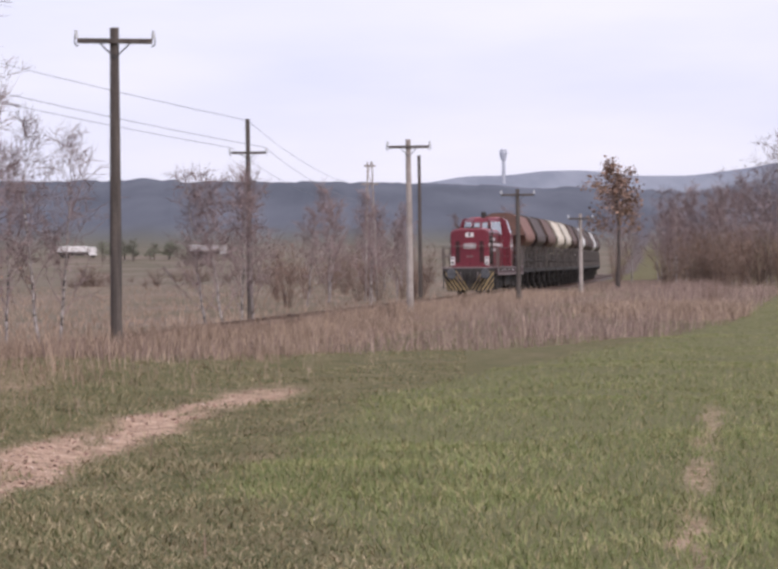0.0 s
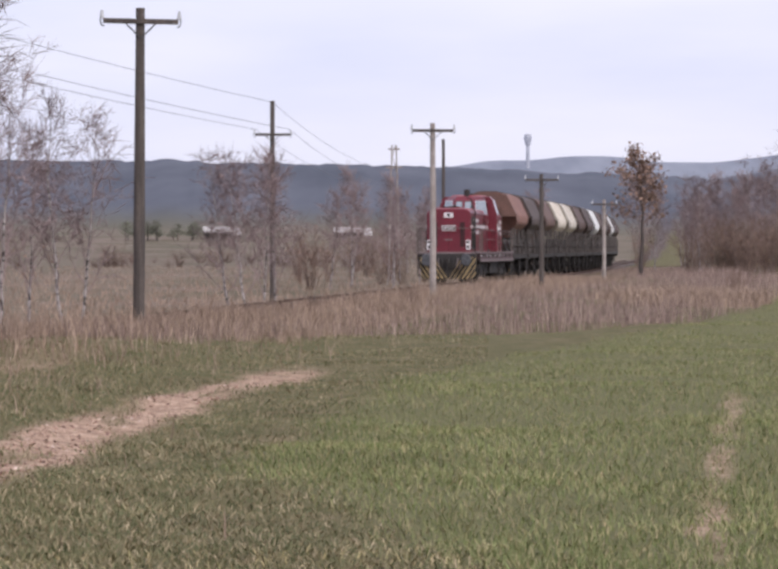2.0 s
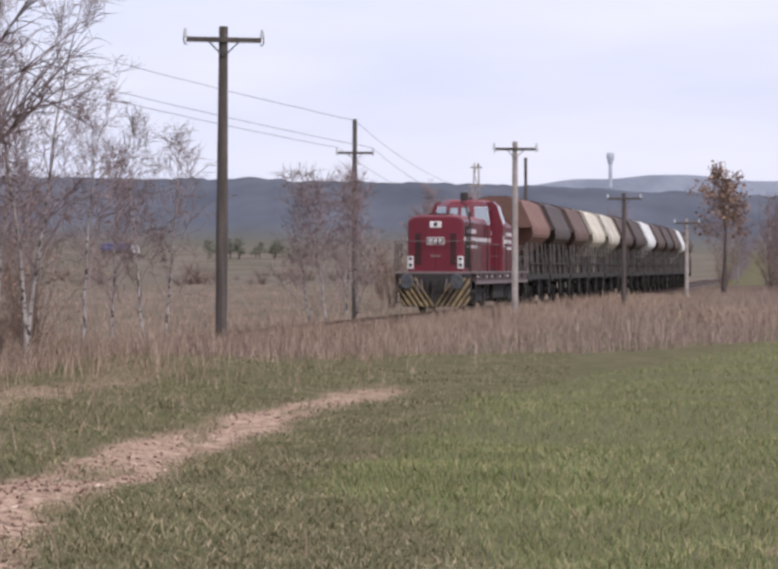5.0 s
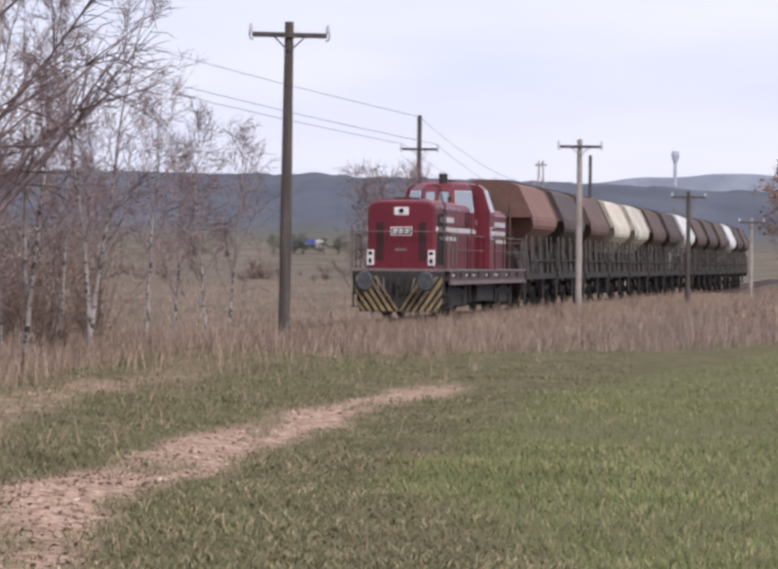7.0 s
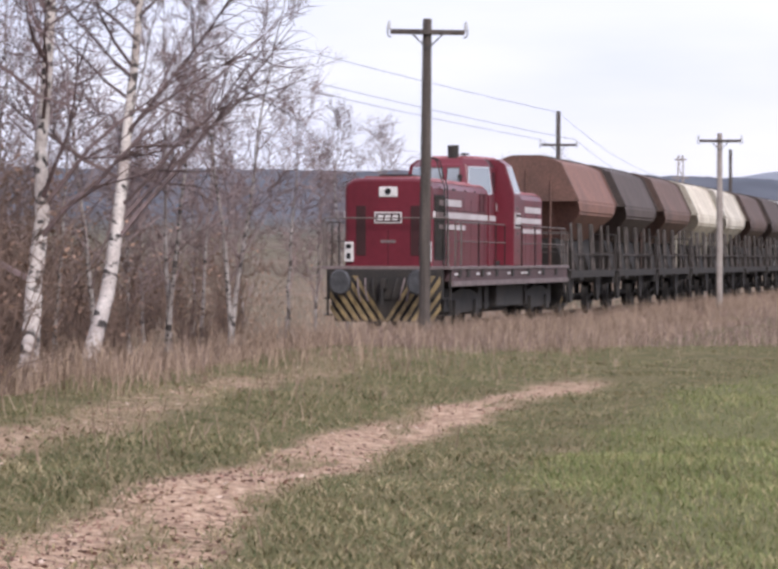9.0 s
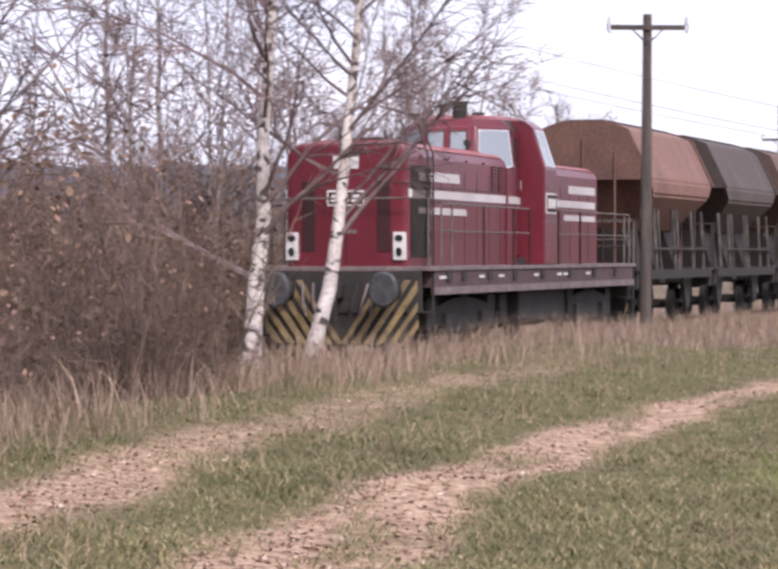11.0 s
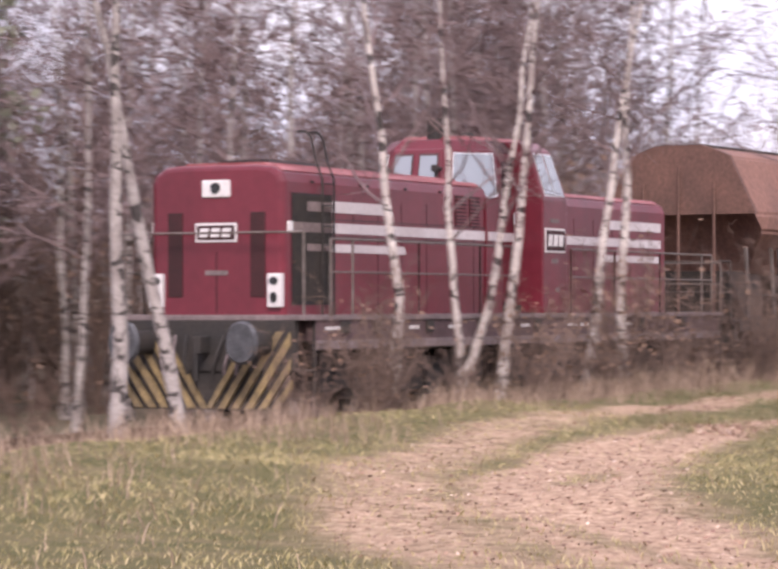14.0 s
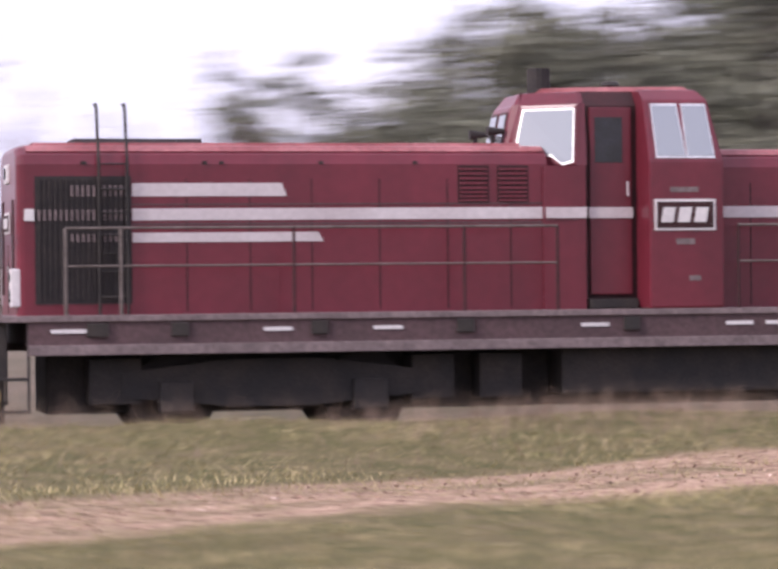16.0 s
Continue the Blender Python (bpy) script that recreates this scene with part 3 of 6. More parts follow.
    # ends: buffer beam, buffers, plough with warning stripes
    for end, direction in ((0.0, 1), (-LOCO_L, -1)):
        bm = bmesh.new()
        box(bm, end - 0.12, end + 0.0, -1.3, 1.3, 0.72, 1.29, 0.015)
        part("buffer_beam", bm, M_BLACK, loco)
        for yy in (-0.62, -0.45, -0.28, 0.28, 0.45, 0.62):
            bm = bmesh.new()
            hose = [(end + direction * (0.03 + 0.16 * math.sin(a)), yy + 0.1 * math.copysign(1, -yy) * a / 2.4, 1.12 - 0.2 * a) for a in (0, 0.5, 1.0, 1.6, 2.2)]
            for p, q in zip(hose, hose[1:]):
                rod(bm, p, q, 0.022, None, 6)
            part("brake_hose", bm, M_BLACK if abs(yy) < 0.3 else M_FRAME_EDGE, loco)
        for yy in (-0.875, 0.875):
            bm = bmesh.new()
            rod(bm, (end, yy, 1.05), (end + direction * 0.45, yy, 1.05), 0.12, 0.11, 16)
            rod(bm, (end + direction * 0.4, yy, 1.05), (end + direction * 0.62, yy, 1.05), 0.08, None, 14)
            buf = part("buffer", bm, M_BLACK, loco)
            bm = bmesh.new()
            rod(bm, (end + direction * 0.61, yy, 1.05), (end + direction * 0.66, yy, 1.05), 0.235, 0.2, 20)
            part("buffer_head", bm, M_STEEL, buf, "round grey steel buffer head")
        bm = bmesh.new()
        box(bm, min(end, end + direction * 0.25), max(end, end + direction * 0.25), -0.06, 0.06, 0.95, 1.12, 0.02)
        rod(bm, (end + direction * 0.22, -0.03, 0.6), (end + direction * 0.22, -0.03, 1.05), 0.035)
        part("coupling", bm, M_BLACK, loco, "black screw coupling with its drawhook")
        bm = bmesh.new()
        prism(bm, [(-1.25, 0.75), (1.25, 0.75), (1.15, 0.22), (-1.15, 0.22)], end - 0.1, end - 0.04)
        plough = part("plough", bm, M_BLACK, loco, "track plough with slanted yellow and black stripes")
        for k in range(7):
            for sgn in (-1, 1):
                y0 = -0.02 + k * 0.2
                if y0 > 1.1:
                    continue
                bm = bmesh.new()
                up_in, up_out = min(0.92, (1.25 - y0) / 0.72), min(0.92, max(0.03, (1.16 - y0) / 0.72))
                pts = [(sgn * max(0, y0), 0.24), (sgn * min(1.25, y0 + 0.1), 0.24), (sgn * min(1.25, y0 + 0.1 + 0.72 * up_out), 0.24 + up_out), (sgn * (y0 + 0.72 * up_in), 0.24 + up_in)]
                xa = end if direction > 0 else end - 0.12
                prism(bm, pts if sgn > 0 else pts[::-1], xa - 0.05 if direction > 0 else xa - 0.02, xa + 0.012 if direction > 0 else xa + 0.03)
                part("warning_stripe", bm, M_YELLOW, plough)
        for side in (-1, 1):
            bm = bmesh.new()
            x0 = end - direction * 0.2
            for z in (0.35, 0.72):
                box(bm, x0 - 0.15, x0 + 0.15, side * 1.25 - 0.16, side * 1.25 + 0.16, z, z + 0.03)
            box(bm, x0 - 0.17, x0 - 0.14, side * 1.4 - 0.02, side * 1.4 + 0.02, 0.35, 1.3)
            part("step", bm, M_BLACK, loco)

    # bogies and tanks
    bm = bmesh.new()
    box(bm, -9.6, -6.4, -1.2, 1.2, 0.45, 1.05, 0.05)
    part("fuel_tank", bm, M_BLACK, loco)
    # Black filler slab, added to darken the open gap under the deck.
    bm = bmesh.new()
    box(bm, -LOCO_L + 0.6, -0.6, -0.62, 0.62, 0.3, 1.08, 0.03)
    part("underframe", bm, M_BLACK, loco)
    for u in (1.2, 4.9, 5.7, 10.2, 10.9, 14.3):
        for side in (-1, 1):
            bm = bmesh.new()
            box(bm, -u - 0.25, -u + 0.25, min(side * 0.65, side * 1.1), max(side * 0.65, side * 1.1), 0.42, 0.95, 0.03)
            part("equipment_box", bm, M_BLACK, loco)
    wheels = []
    for uc in (3.0, 12.4):
        for side in (-1, 1):
            bm = bmesh.new()
            prism_y(bm, [(-uc - 1.75, 0.5), (-uc - 1.75, 0.78), (-uc - 0.6, 0.92), (-uc + 0.6, 0.92), (-uc + 1.75, 0.78), (-uc + 1.75, 0.5), (-uc + 0.5, 0.38), (-uc - 0.5, 0.38)], side * 1.0, side * 1.12)
            bogie = part("bogie_frame", bm, M_BLACK, loco)
            for du in (-1.15, 1.15):
                bm = bmesh.new()
                box(bm, -uc + du - 0.2, -uc + du + 0.2, side * 1.06 - 0.14, side * 1.06 + 0.14, 0.32, 0.68, 0.03)
                part("axle_box", bm, M_BLACK, bogie)
        for du in (-1.15, 1.15):
            wheels.append((wheelset(loco, 0.5), -uc + du, 0.5))
    # stretched along its length and in height to fit the camera's view
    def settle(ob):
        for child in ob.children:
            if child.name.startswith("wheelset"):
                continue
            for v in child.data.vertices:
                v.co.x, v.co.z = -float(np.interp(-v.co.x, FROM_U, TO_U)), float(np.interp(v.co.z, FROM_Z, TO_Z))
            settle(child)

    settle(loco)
    build_cab(loco)
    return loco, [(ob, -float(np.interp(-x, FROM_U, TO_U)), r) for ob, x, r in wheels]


def wall_solid(rings):
    """A bmesh between level rings of (x, y) corners, each with its height, closed below and above."""
    bm = bmesh.new()
    rows = [[bm.verts.new((x, y, z)) for x, y in ring] for z, ring in rings]
    for lo, hi in zip(rows, rows[1:]):
        for i in range(len(lo)):
            j = (i + 1) % len(lo)
            bm.faces.new((lo[i], lo[j], hi[j], hi[i]))
    bm.faces.new(rows[0][::-1]), bm.faces.new(rows[-1])
    bmesh.ops.recalc_face_normals(bm, faces=bm.faces)
    return bm


def pane(corners, mat, name, parent, out, grow=0.0, label=""):
    """A flat pane through its corners, pushed out of the wall by out."""
    c = [Vector(p) for p in corners]
    n = (c[1] - c[0]).cross(c[-1] - c[0]).normalized() * out
    mid = sum(c, Vector()) / len(c)
    bm = bmesh.new()
    outer = [p + (p - mid).normalized() * grow for p in c]
    a = [bm.verts.new(p + n) for p in outer]
    b = [bm.verts.new(p - n * 0.5) for p in outer]
    bm.faces.new(a), bm.faces.new(b[::-1])
    for i in range(len(c)):
        j = (i + 1) % len(c)
        bm.faces.new((a[j], a[i], b[i], b[j]))
    bmesh.ops.recalc_face_normals(bm, faces=bm.faces)
    return part(name, bm, mat, parent, label)


def build_cab(loco):
    """The cab: a front tapering towards the hood, a recessed doorway on each side, and a wider rear with paired windows."""
    def mirrored(half):
        return half + [(x, -y) for x, y in half[::-1]]

    bm = wall_solid([(1.45, mirrored([(-6.5, 1.03), (-7.02, 1.06)])), (3.16, mirrored([(-6.5, 1.03), (-7.02, 1.06)]))])
    part("cab_lower_front", bm, M_RED, loco)
    bm = wall_solid([(3.16, mirrored([(-6.12, 0.44), (-6.22, 0.56), (-6.9, 1.06), (-7.05, 1.06)])), (3.90, mirrored([(-6.28, 0.4), (-6.38, 0.5), (-6.95, 0.95), (-7.05, 0.95)])),
                     (4.06, mirrored([(-6.42, 0.32), (-6.5, 0.4), (-6.98, 0.78), (-7.05, 0.78)]))])
    bmesh.ops.bevel(bm, geom=[e for e in bm.edges if e.calc_length() > 0.3], offset=0.035, segments=2, affect="EDGES", profile=0.6)
    front = part("cab_front", bm, M_RED, loco, "dark red front of the cab, tapering towards the hood")
    # Doorway walls are near-black: the recess's shade is painted in.
    bm = wall_solid([(1.45, mirrored([(-7.0, 0.93), (-7.72, 0.93)])), (3.88, mirrored([(-7.0, 0.93), (-7.72, 0.93)])), (4.06, mirrored([(-7.0, 0.78), (-7.72, 0.78)]))])
    part("cab_door_recess", bm, M_DARK_RED, loco, "recessed cab doorway, its shade put into the dark red")
    bm = wall_solid([(1.45, mirrored([(-7.69, 1.43), (-8.62, 1.43)])), (3.2, mirrored([(-7.69, 1.43), (-8.62, 1.43)])), (3.93, mirrored([(-7.69, 1.2), (-8.5, 1.2)])), (4.07, mirrored([(-7.69, 1.02), (-8.4, 1.02)]))])
    bmesh.ops.bevel(bm, geom=[e for e in bm.edges if e.calc_length() > 0.3], offset=0.03, segments=2, affect="EDGES", profile=0.6)
    rear = part("cab_rear", bm, M_RED, loco, "wider dark red rear of the cab")
    # The rim's highlight is put into the roof's paler colour.
    bm = wall_solid([(4.06, mirrored([(-6.62, 0.42), (-7.1, 0.72), (-8.4, 0.9)])), (4.12, mirrored([(-6.7, 0.36), (-7.1, 0.64), (-8.32, 0.82)]))])
    part("cab_roof", bm, M_ROOF_RED, loco, "pale red cab roof, rim highlight put into its colour")
    for side in (-1, 1):
        turned = (lambda c: c[::-1]) if side > 0 else (lambda c: c)

        def taper(t, z):
            """A place on the slanted side of the cab's front, t from its forward to its rear edge."""
            k = (z - 3.16) / 0.74
            x0, y0, x1, y1 = -6.22 - 0.16 * k, 0.56 - 0.06 * k, -6.9 - 0.05 * k, 1.06 - 0.11 * k
            return (x0 + (x1 - x0) * t, side * (y0 + (y1 - y0) * t), z)

        shape = turned([taper(0.06, 3.30), taper(0.62, 3.30), taper(0.78, 3.19), taper(0.94, 3.22), taper(0.94, 3.83), taper(0.08, 3.83)])
        rim = pane(shape, M_CHROME, "window_frame", front, 0.012, 0.03, "pale metal window frame")
        pane(shape, M_GLASS, "window_pane", rim, 0.02)
        shape = turned([(-6.155, side * 0.07, 3.34), (-6.155, side * 0.37, 3.34), (-6.255, side * 0.34, 3.8), (-6.255, side * 0.07, 3.8)][::-1])
        rim = pane(shape, M_FRAME, "window_frame", front, 0.012, 0.04)
        pane(shape, M_GLASS, "window_pane", rim, 0.02)
        # the door
        bm = bmesh.new()
        box(bm, -7.62, -7.1, min(side * 0.9, side * 0.975), max(side * 0.9, side * 0.975), 1.62, 3.86, 0.02)
        door = part("cab_door", bm, M_RED, loco)
        shape = turned([(-7.16, side * 0.976, 3.2), (-7.5, side * 0.976, 3.2), (-7.5, side * 0.976, 3.74), (-7.16, side * 0.976, 3.74)])
        pane(shape, M_LAMP_GLASS, "door_window", door, 0.01, 0.0, "dark door window")
        bm = bmesh.new()
        box(bm, -7.63, -7.08, min(side * 0.97, side * 0.985), max(side * 0.97, side * 0.985), 2.535, 2.665)
        part("stripe", bm, M_STRIPE, door)
        bm = bmesh.new()
        rod(bm, (-7.56, side * 1.01, 2.8), (-7.56, side * 1.01, 2.97), 0.016, None, 6)
        part("door_handle", bm, M_CHROME, door)
        # Solid black block in place of the shaded step hole.
        bm = bmesh.new()
        box(bm, -7.66, -7.06, min(side * 0.92, side * 1.08), max(side * 0.92, side * 1.08), 1.46, 1.57, 0.01)
        part("door_step_well", bm, M_BLACK, loco)
        # stripe and company plate
        bm = bmesh.new()
        box(bm, -7.03, -6.53, side * 1.055 - 0.015, side * 1.055 + 0.015, 2.535, 2.665)
        part("stripe", bm, M_STRIPE, front)
        build_badge(loco, Matrix.Translation((-8.13, side * 1.434, 2.56)) @ Matrix.Rotation(radians(0 if side < 0 else 180), 4, "Z"), 0.76, 0.37)
        for x0, x1, z0, z1 in ((-8.3, -7.95, 2.83, 2.89), (-8.25, -8.02, 2.21, 2.28), (-8.32, -8.18, 1.78, 1.84)):
            bm = bmesh.new()
            box(bm, x0, x1, side * 1.43 - 0.004, side * 1.43 + 0.006, z0, z1)
            part("lettering_bar", bm, M_FRAME_EDGE, loco, "small unreadable lettering")
        for x0, x1 in ((-7.8, -8.14), (-8.18, -8.5)):
            shape = turned([(x, side * (1.43 - 0.23 * (z - 3.2) / 0.73), z) for x, z in ((x0, 3.26), (x1, 3.26), (x1 + 0.05, 3.86), (x0 + 0.01, 3.86))])
            rim = pane(shape, M_CHROME, "window_frame", rear, 0.014, 0.035, "pale metal window frame")
            pane(shape, M_GLASS, "window_pane", rim, 0.022)
        bm = bmesh.new()
        rod(bm, (-6.05, side * 0.42, 3.42), (-6.05, side * 0.42, 3.6), 0.03, None, 8)
        rod(bm, (-5.98, side * 0.42, 3.6), (-6.2, side * 0.42, 3.6), 0.06, 0.03, 10)
        part("horn", bm, M_BLACK, loco)
    bm = bmesh.new()
    rod(bm, (-6.72, 0.1, 4.03), (-6.72, 0.1, 4.38), 0.14, 0.14, 14)
    part("exhaust_chimney", bm, M_BLACK, loco, "short black exhaust stack")
    bm = bmesh.new()
    rod(bm, (-7.6, 0.2, 4.1), (-7.6, 0.2, 4.17), 0.035)
    rod(bm, (-7.6, 0.2, 4.17), (-7.6, 0.2, 4.22), 0.13, 0.09, 10)
    part("roof_vent", bm, M_BLACK, loco)


def build_badge(owner, m, w, h):
    """A white-rimmed plate with three plain block shapes; it stands in the local x-z plane and faces -y."""
    bm = bmesh.new()
    box(bm, -w / 2, w / 2, -0.012, 0.006, -h / 2, h / 2, 0.008, m)
    rim = part("badge", bm, M_WHITE, owner, "white-framed red company plate with block shapes")
    bm = bmesh.new()
    box(bm, -w / 2 + 0.03, w / 2 - 0.03, -0.018, 0.004, -h / 2 + 0.03, h / 2 - 0.03, 0, m)
    part("badge_field", bm, M_DARK_RED, rim)
    for k in range(3):
        bm = bmesh.new()
        x0 = -w / 2 + w * (0.12 + 0.27 * k)
        vs = box(bm, x0, x0 + w * 0.2, -0.024, 0.002, -h * 0.24, h * 0.24)
        for vv in vs:
            vv.co.x += 0.18 * vv.co.z
        bmesh.ops.transform(bm, matrix=m, verts=vs)
        part("badge_shape", bm, M_WHITE, rim)


def wheelset(owner, r):
    bm = bmesh.new()
    for side in (-1, 1):
        rod(bm, (0, side * 0.69, 0), (0, side * 0.82, 0), r, r, 24)
        rod(bm, (0, side * 0.66, 0), (0, side * 0.69, 0), r + 0.03, r + 0.03, 24)
        for k in range(4):
            a = k * math.pi / 2
            box(bm, r * 0.3, r * 0.8, -0.05, 0.05, -0.04, 0.04, 0, Matrix.Translation((0, side * 0.83, 0)) @ Matrix.Rotation(a, 4, "Y"))
    rod(bm, (0, -0.95, 0), (0, 0.95, 0), 0.08, None, 10)
    return part("wheelset", bm, M_BLACK, owner)


loco, loco_wheels = build_loco()

# ---- the hopper wagons ----
WAGON_L = 8.5
WAGON_PAINT = [((0.26, 0.13, 0.10), (0.19, 0.10, 0.08), "salmon brown"), ((0.10, 0.072, 0.064), (0.07, 0.05, 0.045), "dark brown"), ((0.17, 0.098, 0.078), (0.11, 0.068, 0.055), "rusty brown"),
               ((0.74, 0.67, 0.56), (0.55, 0.47, 0.38), "cream"), ((0.72, 0.66, 0.57), (0.42, 0.36, 0.29), "cream"), ((0.13, 0.08, 0.066), (0.085, 0.055, 0.045), "brown"), ((0.095, 0.064, 0.056), (0.065, 0.044, 0.038), "dark brown"),
               ((0.82, 0.81, 0.8), (0.6, 0.58, 0.56), "white")]
ORDER = (0, 1, 2, 3, 4, 5, 6, 7, 5, 1, 5, 7, 6, 5)


def build_wagon(paint):
    base, second, word = paint
    mat = material("hopper_" + word.replace(" ", "_"), base, 0.7, second, 0.9, 12.0, 0.08, streak=(1, 1, 0.3))
    rim = material("hopper_rim_" + word.replace(" ", "_"), tuple(c * 0.55 for c in base), 0.75, tuple(c * 0.5 for c in second), 1.5, 14.0)
    wagon = thing("hopper_wagon", "covered %s hopper wagon with slanted sides, coupled in the train" % word, "wagon", "hopper wagons of the train")
    outline = [(-0.45, 4.46), (0.45, 4.46), (0.95, 4.27), (1.45, 3.22), (1.45, 2.9), (0.75, 2.15), (-0.75, 2.15), (-1.45, 2.9), (-1.45, 3.22), (-0.95, 4.27)]
    bm = bmesh.new()
    prism(bm, outline, -7.6, -0.85)
    for v in bm.verts:
        v.co.x += (1 if v.co.x < -4 else -1) * float(np.interp(v.co.z, (2.15, 3.22), (1.35, 0.0)))
    bmesh.ops.bevel(bm, geom=[e for e in bm.edges if abs(e.verts[0].co.x - e.verts[1].co.x) > 1], offset=0.05, segments=2, affect="EDGES")
    part("hopper", bm, mat, wagon)
    for x in (-0.85, -7.6):
        bm = bmesh.new()
        prism(bm, [(y * 1.035, 2.15 + (z - 2.15) * 1.02 - 0.02) for y, z in outline if z > 3.0], x - 0.06, x + 0.06)
        part("end_rim", bm, rim, wagon)
    bm = bmesh.new()
    box(bm, -7.55, -0.9, -0.42, 0.42, 4.44, 4.51, 0.02)
    part("roof_walk", bm, M_WAGON_FRAME, wagon)
    for x, d in ((-0.85, 1), (-7.6, -1)):
        for y in (-0.7, 0, 0.7):
            bm = bmesh.new()
            rod(bm, (x + d * 0.08, y, 4.1 if y == 0 else 3.8), (x + d * 0.1, y, 1.3), 0.03, None, 6)
            part("end_rib", bm, rim, wagon)
        bm = bmesh.new()
        box(bm, min(x, x + d * 0.8), max(x, x + d * 0.8), -1.35, 1.35, 1.28, 1.33)
        part("end_platform", bm, M_WAGON_FRAME, wagon)
        for y in (-1.3, 1.3):
            bm = bmesh.new()
            rod(bm, (x + d * 0.75, y, 1.3), (x + d * 0.75, y, 2.35), 0.022, None, 6)
            part("railing_post", bm, M_WAGON_FRAME, wagon)
        for z in (1.8, 2.35):
            bm = bmesh.new()
            rod(bm, (x + d * 0.75, -1.3, z), (x + d * 0.75, 1.3, z), 0.02, None, 6)
            part("handrail", bm, M_WAGON_FRAME, wagon)
    for k in range(3):
        xc = -2.15 - k * 2.1
        bm = bmesh.new()
        a = [bm.verts.new(p) for p in ((xc - 0.8, -0.7, 2.2), (xc + 0.8, -0.7, 2.2), (xc + 0.8, 0.7, 2.2), (xc - 0.8, 0.7, 2.2))]
        b = [bm.verts.new(p) for p in ((xc - 0.3, -1.0, 1.0), (xc + 0.3, -1.0, 1.0), (xc + 0.3, 1.0, 1.0), (xc - 0.3, 1.0, 1.0))]
        for i in range(4):
            j = (i + 1) % 4
            bm.faces.new((a[i], a[j], b[j], b[i]))
        bm.faces.new(b[::-1]), bm.faces.new(a)
        bmesh.ops.recalc_face_normals(bm, faces=bm.faces)
        part("chute", bm, M_BLACK, wagon)
    for side in (-1, 1):
        for x in (-1.0, -2.2, -2.6, -4.2, -4.6, -6.2, -7.4):
            bm = bmesh.new()
            rod(bm, (x, side * 1.3, 1.2), (x, side * 1.22, 2.62), 0.04, None, 6)
            part("side_post", bm, M_WAGON_POST, wagon)
        bm = bmesh.new()
        box(bm, -8.1, -0.4, side * 1.3 - 0.05, side * 1.3 + 0.05, 1.1, 1.3, 0.01)
        part("sole_bar", bm, M_BLACK, wagon)
        bm = bmesh.new()
        rod(bm, (-0.9, side * 1.36, 1.75), (-7.5, side * 1.36, 1.75), 0.025, None, 6)
        part("side_rail", bm, M_WAGON_FRAME, wagon)
    for end, d in ((-0.35, 1), (-8.15, -1)):
        bm = bmesh.new()
        box(bm, end - 0.08, end + 0.08, -1.3, 1.3, 0.9, 1.25)
        for y in (-0.875, 0.875):
            rod(bm, (end, y, 1.05), (end + d * 0.3, y, 1.05), 0.09, None, 10)
            rod(bm, (end + d * 0.3, y, 1.05), (end + d * 0.34, y, 1.05), 0.21, 0.19, 14)
        part("buffer_beam", bm, M_BLACK, wagon)
    wheels = []
    for x in (-1.9, -6.6):
        wheels.append((wheelset(wagon, 0.47), x, 0.47))
        for side in (-1, 1):
            bm = bmesh.new()
            prism_y(bm, [(x - 0.5, 1.1), (x - 0.16, 0.4), (x + 0.16, 0.4), (x + 0.5, 1.1)], side * 1.0, side * 1.08)
            part("axle_guard", bm, M_BLACK, wagon)
    return wagon, wheels


wagons = [build_wagon(WAGON_PAINT[k]) for k in ORDER]


